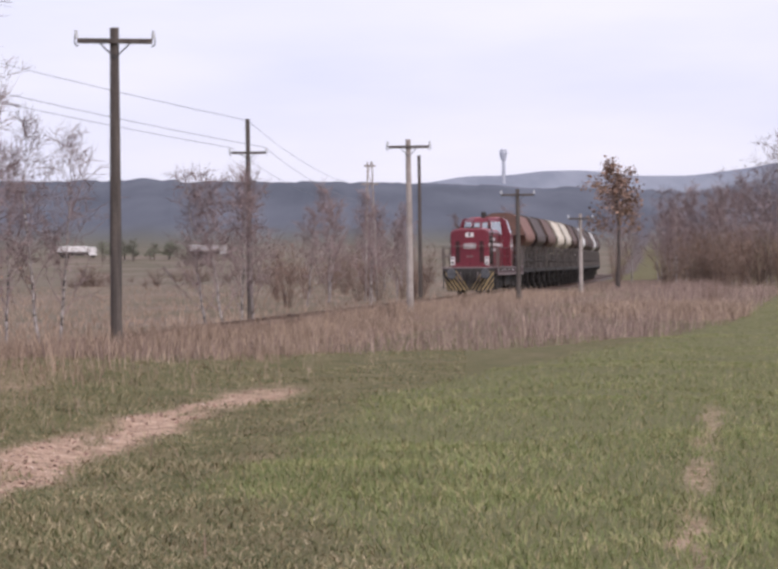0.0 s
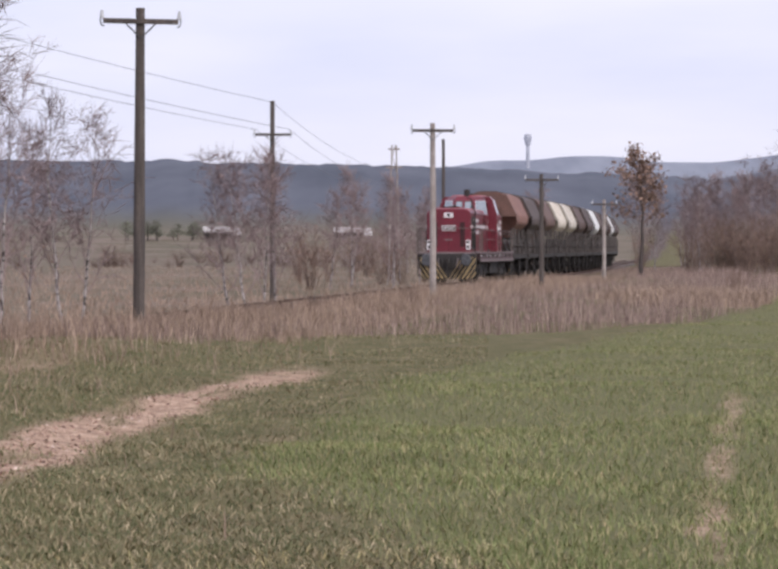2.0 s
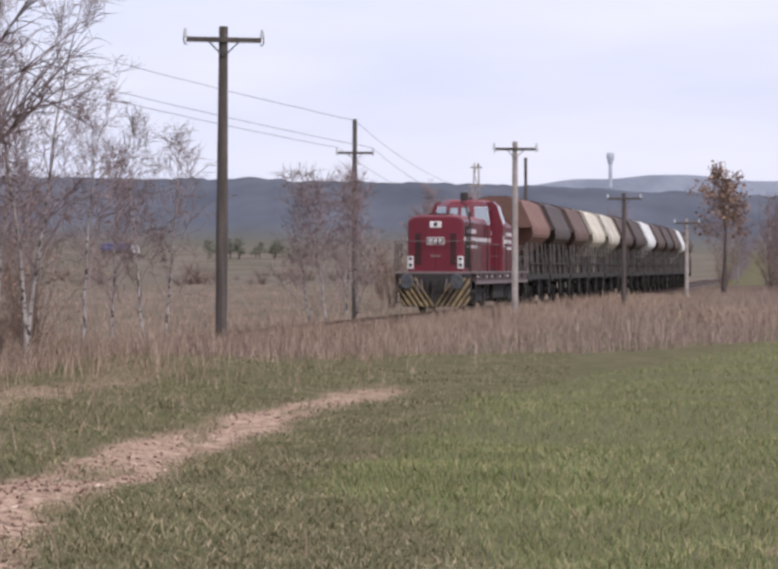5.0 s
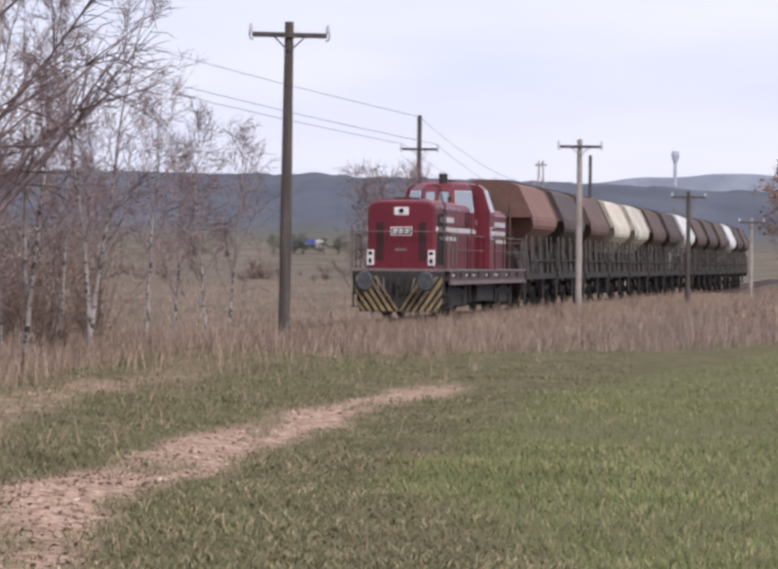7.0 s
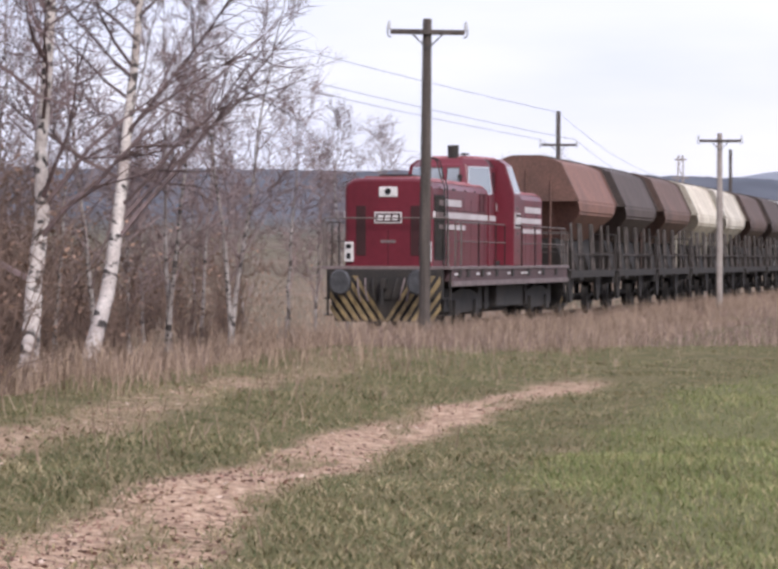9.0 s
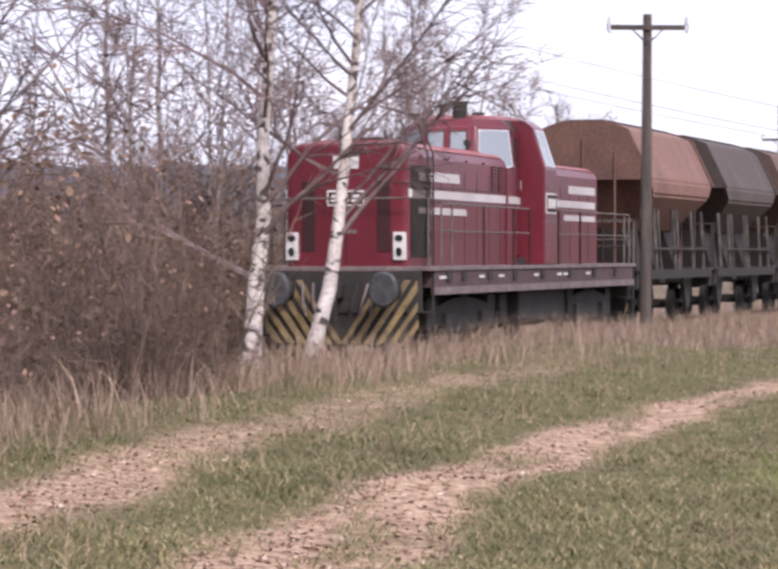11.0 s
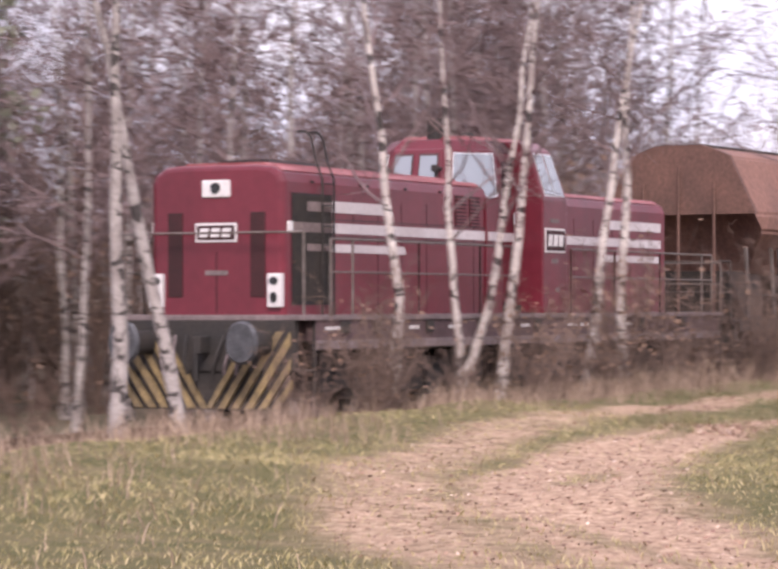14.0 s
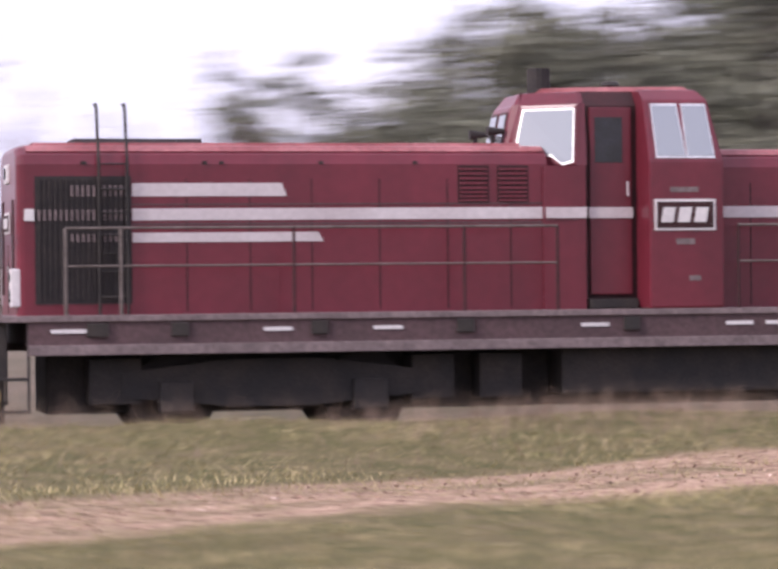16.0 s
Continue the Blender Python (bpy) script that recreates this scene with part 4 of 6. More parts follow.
# ---- poles along the line ----
def build_pole(name, x, y, top, arm=1.35, mat=M_POLE, lean=0.0, turn=0.0, label="dark wooden telegraph pole with a crossarm and porcelain insulators", r=0.115, drop=0.12):
    """A tapered pole with a crossarm; insulators on bent hooks stand at its ends."""
    z0 = gz(x, y) - 0.25
    h = top - z0
    pole = thing(name, label, "pole", "poles along the railway")
    pole.matrix_basis = pose(x, y, z0, 0, lean, turn)
    bm = bmesh.new()
    rod(bm, (0, 0, 0), (0, 0, h), r, r * 0.72, 12)
    bmesh.ops.subdivide_edges(bm, edges=[e for e in bm.edges if abs(e.verts[0].co.z - e.verts[1].co.z) > 1], cuts=7)
    for v in bm.verts:
        v.co += Vector((noise.noise(v.co * 1.3), noise.noise(v.co * 1.3 + Vector((7, 0, 0))), 0)) * 0.025
    part("shaft", bm, mat, pole)
    if arm:
        bm = bmesh.new()
        box(bm, -arm / 2, arm / 2, -0.05 - r * 0.7, 0.03 - r * 0.7, h - drop - 0.09, h - drop, 0.01)
        part("crossarm", bm, M_POLE, pole)
        for sx in (-1, 1):
            bm = bmesh.new()
            pts = [Vector((sx * (arm / 2 + 0.05 * math.cos(a)), -r * 0.7, h - drop - 0.05 + 0.09 * math.sin(a))) for a in np.linspace(-2.0, 1.2, 7)]
            for a, b in zip(pts, pts[1:]):
                rod(bm, a, b, 0.012, None, 5)
            part("insulator_hook", bm, M_STEEL, pole)
            bm = bmesh.new()
            rod(bm, (sx * (arm / 2 + 0.02), -r * 0.7, h - drop), (sx * (arm / 2 + 0.02), -r * 0.7, h - drop + 0.1), 0.045, 0.03, 8)
            rod(bm, (sx * (arm / 2 + 0.02), -r * 0.7, h - drop + 0.1), (sx * (arm / 2 + 0.02), -r * 0.7, h - drop + 0.15), 0.032, 0.02, 8)
            part("insulator", bm, M_INSULATOR, pole)
            bm = bmesh.new()
            rod(bm, (0, -r * 0.75, h - drop - 0.35), (sx * arm * 0.22, -r * 0.75, h - drop - 0.06), 0.014, None, 5)
            part("brace", bm, M_STEEL, pole)
    return pole


def polar(az, d):
    return d * math.sin(radians(az)), d * math.cos(radians(az))


POLES = [("telegraph_pole", -5.43, 52.0, 5.95, 1.35, M_POLE, 0.4), ("telegraph_pole", -2.77, 106.0, 7.05, 1.3, M_POLE, 0.0), ("telegraph_pole", 0.42, 92.0, 5.62, 1.32, M_POLE_PALE, 0.0),
         ("telegraph_pole", 2.58, 122.0, 4.75, 1.35, M_POLE, 0.0), ("telegraph_pole", 3.82, 148.0, 4.1, 1.2, M_POLE_PALE, 0.0), ("telegraph_pole", 0.63, 150.0, 7.3, 0.0, M_POLE, 0.0)]
pole_tops = []
for nm, az, d, top, arm, mat, lean in POLES:
    x, y = polar(az, d)
    build_pole(nm, x, y, top, arm, mat=mat, lean=lean, turn=-az + 6, drop=1.2 if d == 106.0 else 0.2,
               label="pale weathered telegraph pole with a short crossarm" if mat == M_POLE_PALE else "dark wooden telegraph pole with a crossarm and porcelain insulators")
    pole_tops.append((x, y, top))



# ---- wires, far things ----
def wire(a, b, sag, owner):
    bm = bmesh.new()
    a, b = Vector(a), Vector(b)
    pts = [a.lerp(b, t) - Vector((0, 0, 4 * sag * t * (1 - t))) for t in np.linspace(0, 1, 15)]
    side = (b - a).cross(Vector((0, 0, 1))).normalized() * 0.009
    rings = [[bm.verts.new(p + o) for o in (side, Vector((0, 0, 0.009)), -side, Vector((0, 0, -0.009)))] for p in pts]
    for p, q in zip(rings, rings[1:]):
        for k in range(4):
            bm.faces.new((p[k], p[(k + 1) % 4], q[(k + 1) % 4], q[k]))
    part("wire", bm, M_WIRE, owner)


wires = thing("telegraph_wires", "thin sagging telegraph wires strung from pole to pole", "wires")
ax, ay, atop = pole_tops[1]
end_x, end_y = -24.0, 50.0
build_pole("telegraph_pole", end_x, end_y, 10.6, 1.3, drop=1.2)
next_x, next_y = polar(-0.35, 175)
for off, za, zb, zc in ((0, atop - 0.05, 10.5, 6.4), (-0.62, atop - 1.05, 9.4, 5.4), (0.62, atop - 1.05, 9.4, 5.4)):
    wire((ax + off, ay, za), (end_x + off, end_y, zb), 0.4, wires)
    wire((ax + off, ay, za), (next_x + off, next_y, zc), 0.6, wires)


def build_pylon(x, y, top):
    """A lattice mast with two arms."""
    mast = thing("lattice_mast", "pale grey lattice power mast with two crossarms", "pylon")
    z0 = gz(x, y)
    mast.matrix_basis = pose(x, y, z0)
    h = top - z0
    for sx in (-1, 1):
        for sy in (-1, 1):
            bm = bmesh.new()
            rod(bm, (sx * 0.36, sy * 0.36, 0), (sx * 0.13, sy * 0.13, h), 0.06, 0.045, 5)
            part("leg", bm, M_POLE_PALE, mast)
    for k in range(12):
        t0, t1 = k / 12, (k + 1) / 12
        w0, w1 = 0.33 - 0.23 * t0, 0.33 - 0.23 * t1
        bm = bmesh.new()
        s = 1 if k % 2 else -1
        rod(bm, (-s * w0, -w0, t0 * h), (s * w1, -w1, t1 * h), 0.025, None, 4)
        part("lattice_bar", bm, M_POLE_PALE, mast)
    for z, w in ((h * 0.97, 0.35), (h * 0.84, 0.5)):
        bm = bmesh.new()
        box(bm, -w, w, -0.06, 0.06, z - 0.05, z + 0.05)
        part("crossarm", bm, M_POLE_PALE, mast)


build_pylon(next_x, next_y, 7.9)


def build_tower():
    x, y = polar(2.31, 3300)
    tower = thing("water_tower", "distant pale water tower on the far ridge", "tower")
    z0 = gz(x, y)
    top = 1.63 + 3300 * math.tan(radians(2.26))
    tower.matrix_basis = pose(x, y, z0)
    h = top - z0
    bm = bmesh.new()
    rod(bm, (0, 0, 0), (0, 0, h * 0.95), 2.2, 1.8, 12)
    part("shaft", bm, M_TOWER, tower)
    bm = bmesh.new()
    rod(bm, (0, 0, h - 13), (0, 0, h - 4), 2.5, 4.6, 16)
    rod(bm, (0, 0, h - 4), (0, 0, h), 4.6, 3.6, 16)
    part("tank", bm, M_TOWER, tower)


M_TOWER = material("far_tower_grey", (0.42, 0.43, 0.48), 0.9, (0.34, 0.35, 0.4), 0.1, 1.0, 0)
build_tower()
M_TRUCK_BLUE = material("truck_blue", (0.06, 0.10, 0.30), 0.5, (0.05, 0.08, 0.24), 0.5, 4.0, 0)


def build_truck(mat, label, az):
    """A box lorry on the far road; it drives to the north-east."""
    truck = thing("truck", label, "truck", "lorries on the far road")
    bm = bmesh.new()
    box(bm, -7.6, -0.3, -1.25, 1.25, 1.5, 3.0, 0.05)
    part("box_body", bm, mat, truck)
    bm = bmesh.new()
    prism_y(bm, [(0, 0.7), (2.0, 0.7), (2.0, 1.7), (1.7, 2.7), (0, 2.8)], -1.2, 1.2)
    part("driver_cab", bm, M_WHITE, truck)
    bm = bmesh.new()
    box(bm, -7.5, 1.9, -1.0, 1.0, 0.6, 1.5)
    part("chassis", bm, M_BLACK, truck)
    for x in (-6.4, -5.2, 1.0):
        for y in (-1.05, 1.05):
            bm = bmesh.new()
            rod(bm, (x, y - 0.14, 0.5), (x, y + 0.14, 0.5), 0.5, None, 14)
            part("wheel", bm, M_BLACK, truck)
    return truck, az


trucks = [build_truck(M_WHITE, "white box lorry driving on the distant road", -5.95), build_truck(M_WHITE, "white box lorry with white cab on the distant road", -3.35), build_truck(M_TRUCK_BLUE, "blue lorry with white cab on the distant road", -13.2)]


def truck_pose(az, t):
    x, y = polar(az + 1.2 * t, 720)
    return pose(x, y, gz(x, y), 0, 0, -(az + 1.2 * t))




# ---- trees ----
def bark_material(name, pale, dull):
    """White birch bark with dark bands and knots."""
    m = material(name, pale, 0.8, dull, 3.0, 30.0, 0.3)
    nt = m.node_tree
    b = nt.nodes["Principled BSDF"]
    co = nt.nodes.new("ShaderNodeTexCoord")
    mp = nt.nodes.new("ShaderNodeMapping")
    mp.inputs["Scale"].default_value = (6.0, 6.0, 7.5)
    nz = nt.nodes.new("ShaderNodeTexNoise")
    nz.inputs["Scale"].default_value, nz.inputs["Detail"].default_value, nz.inputs["Distortion"].default_value = 1.0, 5.0, 0.8
    rp = nt.nodes.new("ShaderNodeValToRGB")
    rp.color_ramp.elements[0].position, rp.color_ramp.elements[0].color = 0.40, (0, 0, 0, 1)
    rp.color_ramp.elements[1].position, rp.color_ramp.elements[1].color = 0.47, (1, 1, 1, 1)
    mx = nt.nodes.new("ShaderNodeMix")
    mx.data_type = "RGBA"
    mx.inputs[6].default_value = (0.045, 0.036, 0.034, 1)
    old = b.inputs["Base Color"].links[0].from_socket
    nt.links.new(co.outputs["Object"], mp.inputs["Vector"])
    nt.links.new(mp.outputs[0], nz.inputs["Vector"])
    nt.links.new(nz.outputs["Fac"], rp.inputs["Fac"])
    nt.links.new(rp.outputs[0], mx.inputs[0])
    nt.links.new(old, mx.inputs[7])
    nt.links.new(mx.outputs[2], b.inputs["Base Color"])
    return m


M_BIRCH = bark_material("birch_bark", (0.60, 0.54, 0.51), (0.36, 0.30, 0.28))
M_BIRCH_GREY = bark_material("grey_birch_bark", (0.40, 0.355, 0.34), (0.22, 0.185, 0.175))
M_TWIG = material("birch_twigs", (0.20, 0.14, 0.14), 0.85, (0.13, 0.09, 0.09), 2.0, 8.0, 0, per_object=0.2)
M_TWIG_PALE = material("grey_birch_twigs", (0.27, 0.20, 0.195), 0.85, (0.18, 0.13, 0.125), 2.0, 8.0, 0, per_object=0.15)
M_BRUSH = material("brush_stems", (0.20, 0.135, 0.11), 0.9, (0.12, 0.08, 0.065), 2.0, 8.0, 0, per_object=0.25)
M_DARK_BARK = material("dark_bark", (0.085, 0.065, 0.06), 0.9, (0.05, 0.04, 0.037), 3.0, 30.0, 0.4)
M_DRY_LEAF = material("dry_leaves", (0.31, 0.195, 0.145), 0.85, (0.20, 0.125, 0.09), 2.0, 9.0, 0, per_island=0.4)
M_NEEDLE = material("pine_needles", (0.22, 0.22, 0.165), 0.85, (0.15, 0.155, 0.115), 1.0, 9.0, 0, per_island=0.35, per_object=0.2)


class Tubes:
    """Collects tapered tubes and small leaves into one mesh."""

    def __init__(self):
        self.v, self.f = [], []

    def tube(self, pts, radii, n):
        base = len(self.v)
        for k, (p, r) in enumerate(zip(pts, radii)):
            d = (pts[min(k + 1, len(pts) - 1)] - pts[max(k - 1, 0)]).normalized()
            u = d.orthogonal().normalized()
            w = d.cross(u)
            for j in range(n):
                a = 2 * math.pi * j / n
                self.v.append(p + (u * math.cos(a) + w * math.sin(a)) * r)
        for k in range(len(pts) - 1):
            for j in range(n):
                l = (j + 1) % n
                self.f.append((base + k * n + j, base + k * n + l, base + (k + 1) * n + l, base + (k + 1) * n + j))

    def twig(self, pts, r):
        """A thin shoot: a three-sided spike through two or three points."""
        base = len(self.v)
        d = (pts[-1] - pts[0]).normalized()
        u = d.orthogonal().normalized() * r
        w = d.cross(u)
        ring = (u, u * -0.5 + w * 0.87, u * -0.5 - w * 0.87)
        if len(pts) == 2:
            self.v += [pts[0] + o for o in ring] + [pts[1]]
            self.f += [(base, base + 1, base + 3), (base + 1, base + 2, base + 3), (base + 2, base, base + 3)]
        else:
            self.v += [pts[0] + u, pts[0] - u, pts[1] + w * 0.75, pts[1] - w * 0.75, pts[2]]
            self.f += [(base, base + 1, base + 3, base + 2), (base + 2, base + 3, base + 4)]

    def leaf(self, p, d, size, rng):
        u = d.orthogonal().normalized()
        w = Matrix.Rotation(rng.uniform(0, 6.28), 3, d) @ u
        base = len(self.v)
        self.v += [p, p + d * size * 0.5 + w * size * 0.35, p + d * size, p + d * size * 0.5 - w * size * 0.35]
        self.f.append((base, base + 1, base + 2, base + 3))

    def mesh(self, name, mat):
        me = bpy.data.meshes.new(name)
        me.from_pydata([tuple(v) for v in self.v], [], self.f)
        me.materials.append(mat)
        me.update()
        return me


def wander(rng, amount):
    return Vector((rng.gauss(0, amount), rng.gauss(0, amount), rng.gauss(0, amount)))


def branch_path(rng, p, d, length, steps, droop, jitter):
    pts = [p.copy()]
    for _ in range(steps):
        d = (d + wander(rng, jitter) + Vector((0, 0, droop))).normalized()
        p = p + d * (length / steps)
        pts.append(p.copy())
    return pts


def grow_birch(seed, height, lean=((0, 0),), forks=1, r0=0.11, crown_from=0.28, limbs=15, leaves=0, spread=0.34, twig_r=0.006, fine=5, leaf_size=0.08, rise=(0.45, 1.3), hang=-0.12):
    """A bare birch: trunk mesh, and a mesh of limbs and drooping twigs. lean: sideways offsets of the trunk at even heights."""
    rng = random.Random(seed)
    trunk, crown, leaf = Tubes(), Tubes(), Tubes()
    stems = []
    for k in range(forks):
        pts, radii = [], []
        n = 13
        for i in range(n):
            t = i / (n - 1)
            q = t * (len(lean) - 1)
            a, b = lean[int(q)], lean[min(int(q) + 1, len(lean) - 1)]
            fr = q - int(q)
            off = Vector((a[0] + (b[0] - a[0]) * fr, a[1] + (b[1] - a[1]) * fr, 0))
            side = Vector((math.cos(2.4 * k + seed), math.sin(2.4 * k + seed), 0)) * (0.16 * height * max(0.0, t - 0.12) if forks > 1 else 0)
            pts.append(off + side + Vector((rng.gauss(0, 0.02), rng.gauss(0, 0.02), t * height)))
            radii.append(max(0.008, r0 * (1 - 0.93 * t ** 0.8) * (1.0 if forks == 1 else 0.85) + (0.04 * (1 - t * 12) if t < 0.08 else 0)))
        trunk.tube(pts, radii, 9)
        stems.append((pts, radii))
    for pts, radii in stems:
        for i in range(limbs):
            t = crown_from + (0.97 - crown_from) * (i + rng.random()) / limbs
            q = t * (len(pts) - 1)
            p = pts[int(q)].lerp(pts[min(int(q) + 1, len(pts) - 1)], q - int(q))
            az = rng.uniform(0, 6.28)
            up = rng.uniform(*rise)
            d = Vector((math.cos(az), math.sin(az), up)).normalized()
            length = height * spread * (1.15 - t) * rng.uniform(0.7, 1.25) + 0.4
            lr = max(0.008, radii[int(q)] * 0.42)
            lp = branch_path(rng, p, d, length, 5, 0.02, 0.13)
            crown.tube(lp, [lr * (1 - 0.17 * j) for j in range(6)], 4)
            for _ in range(fine + 1):
                u = rng.uniform(0.2, 1.0)
                k = min(4, int(u * 5))
                sp = lp[k].lerp(lp[k + 1], u * 5 - k if u < 1 else 1)
                sd = ((lp[k + 1] - lp[k]).normalized() + wander(rng, 0.55)).normalized()
                sl = length * rng.uniform(0.25, 0.5)
                tp = branch_path(rng, sp, sd, sl, 2, -0.02, 0.18)
                crown.tube(tp, [lr * 0.4, lr * 0.26 + 0.001, 0.003], 3)
                for _ in range(fine):
                    k2 = rng.randrange(2)
                    wp = tp[k2].lerp(tp[k2 + 1], rng.random())
                    wd = ((tp[k2 + 1] - tp[k2]).normalized() + wander(rng, 0.6)).normalized()
                    wl = rng.uniform(0.25, 0.6)
                    wpts = branch_path(rng, wp, wd, wl, 2, hang, 0.15)
                    crown.twig(wpts, twig_r * 1.15)
                    if rng.random() < leaves:
                        leaf.leaf(wpts[rng.randrange(1, 3)], (wander(rng, 1) + Vector((0, 0, -0.5))).normalized(), leaf_size * rng.uniform(0.6, 1.4), rng)
    return trunk, crown, leaf


def plant(name, label, seed, x, y, trunk_mat=M_BIRCH, twig_mat=M_TWIG, turn=0.0, group="bare birches beside the line", category="tree", **kw):
    """Build one tree with its own shape; returns the thing, for copies."""
    trunk, crown, leaf = grow_birch(seed, **kw)
    tree = thing(name, label, category, group)
    tree.matrix_basis = pose(x, y, gz(x, y) - 0.12, 0, 0, turn)
    ob = new("trunk", trunk.mesh("trunk", trunk_mat))
    for p in ob.data.polygons:
        p.use_smooth = True
    ob.parent = tree
    ob = new("crown", crown.mesh("crown", twig_mat))
    ob.parent = tree
    if leaf.f:
        ob = new("foliage", leaf.mesh("foliage", M_DRY_LEAF))
        ob.parent = tree
    return tree


BIRCH = "bare birch with peeling white bark and thin dark twigs"
# the two that stand close together at the edge of the verge, before the line
plant("birch", "bare forked birch with white bark at the grass verge", 11, -7.6, 31.8, height=9.5, lean=((0, 0), (0.03, 0.85), (0.05, 1.0), (0.1, 1.1), (0.1, 1.3), (0.2, 1.5)), r0=0.125, crown_from=0.17, limbs=26, spread=0.27, fine=7)
plant("birch", "bare birch with white bark leaning over the verge", 12, -7.47, 34.2, height=9.0, lean=((0, 0), (0.1, 1.6), (0.15, 2.5), (0.2, 2.75), (0.2, 3.0), (0.2, 3.2)), r0=0.12, crown_from=0.22, limbs=26, spread=0.27, fine=7)
# the row along the line, through which the train is seen
ROW = [(-8.05, 20.5, 8.5, (-0.1, 0.1, 0.3, 0.55, 0.85, 1.1), 0.10), (-8.03, 21.7, 9.0, (0, 0.03, 0.12, 0.18, 0.25, 0.3), 0.105), (-8.46, 18.0, 9.0, (-0.05, 0.2, 0.36, 0.53, 0.7, 0.8), 0.10),
       (-8.5, 17.1, 8.0, (-0.5, 0.18, 0.5, 0.75, 0.95, 1.1), 0.085), (-8.35, 14.2, 8.5, (-0.05, 0.15, 0.0, -0.2, -0.4, -0.6), 0.095), (-8.49, 16.1, 8.0, (0.35, 0.25, 0.18, 0.08, 0, -0.1), 0.08),
       (-8.0, 7.84, 9.5, (0.3, -0.1, -0.45, -0.85, -1.25, -1.6), 0.10), (-7.5, 6.05, 8.5, (0, 0, -0.03, -0.08, -0.15, -0.2), 0.105)]
for k, (x, y, hgt, lean, r0) in enumerate(ROW):
    bare = k > 5
    plant("birch", BIRCH, 21 + k, x, y, trunk_mat=M_BIRCH_GREY if bare else M_BIRCH, height=hgt, lean=[(0.88 * v, 0.47 * v) for v in lean], r0=r0, crown_from=0.62 if bare else 0.36, limbs=9 if bare else 13, spread=0.34, fine=4)

# birches beyond the line
FAR_BIRCH = [plant("birch", BIRCH, 41, *polar(-6.95, 76), height=6.0, lean=((0, 0), (-0.15, 0), (-0.35, 0), (-0.3, 0)), r0=0.06, crown_from=0.18, limbs=20, fine=6, twig_r=0.008, spread=0.30, rise=(1.0, 2.6), hang=0.05, trunk_mat=M_BIRCH_GREY, twig_mat=M_TWIG_PALE),
             plant("birch", BIRCH, 42, *polar(-6.55, 77), height=5.7, lean=((0, 0), (0.15, 0), (0.3, 0), (0.4, 0)), r0=0.055, crown_from=0.18, limbs=20, fine=6, twig_r=0.008, spread=0.30, rise=(1.0, 2.6), hang=0.05, trunk_mat=M_BIRCH_GREY, twig_mat=M_TWIG_PALE),
             plant("birch", BIRCH, 43, *polar(-3.3, 96), height=5.1, lean=((0, 0), (-0.3, 0), (-0.6, 0)), r0=0.05, crown_from=0.12, limbs=22, fine=6, twig_r=0.009, spread=0.32, rise=(1.0, 2.6), hang=0.05, trunk_mat=M_BIRCH_GREY, twig_mat=M_TWIG_PALE),
             plant("birch", BIRCH, 44, *polar(-2.95, 97), height=5.3, lean=((0, 0), (0.1, 0), (0.2, 0)), r0=0.05, crown_from=0.12, limbs=22, fine=6, twig_r=0.009, spread=0.32, rise=(1.0, 2.6), hang=0.05, trunk_mat=M_BIRCH_GREY, twig_mat=M_TWIG_PALE),
             plant("birch", BIRCH, 45, *polar(-9.3, 62), height=8.2, lean=((0, 0), (0.15, 0), (0.2, 0), (0.5, 0)), forks=2, r0=0.08, crown_from=0.2, limbs=18, fine=6, twig_r=0.008, spread=0.34, rise=(0.9, 2.2), hang=0.0, trunk_mat=M_BIRCH_GREY, twig_mat=M_TWIG_PALE),
             plant("birch", BIRCH, 46, *polar(-8.15, 69), height=6.2, lean=((0, 0), (0.1, 0), (0.3, 0)), r0=0.06, crown_from=0.2, limbs=18, fine=6, twig_r=0.008, spread=0.32, rise=(1.0, 2.6), hang=0.05, trunk_mat=M_BIRCH_GREY, twig_mat=M_TWIG_PALE)]
rng = random.Random(5)
for az, d, src in ((-9.9, 66, 0), (-10.5, 60, 4), (-11.3, 64, 2), (-7.6, 84, 3), (-10.0, 80, 5), (-12.0, 58, 4), (-3.65, 99, 2), (-2.7, 101, 3), (-12.8, 55, 1), (-14.0, 52, 4), (-15.5, 49, 0), (-9.0, 95, 2), (-11.0, 74, 3)):
    x, y = polar(az, d)
    copy_thing(FAR_BIRCH[src], pose(x, y, gz(x, y) - 0.1, 0, 0, rng.uniform(0, 360)))

# the wood beyond the line: birches, and taller pines behind them
WOOD_BIRCH = [plant("birch", "slender bare birch at the edge of the wood", 61 + k, *((-15.5, 27.0), (-14.0, 20.0), (-17.0, 33.0))[k], height=(9.5, 8.5, 10.5)[k], lean=((0, 0), (0.1 * k - 0.1, 0.2), (0.2, 0.3 - 0.2 * k)), r0=0.085, crown_from=0.24, limbs=16, fine=5, twig_r=0.013, group="birches of the wood", trunk_mat=M_BIRCH_GREY) for k in range(3)]


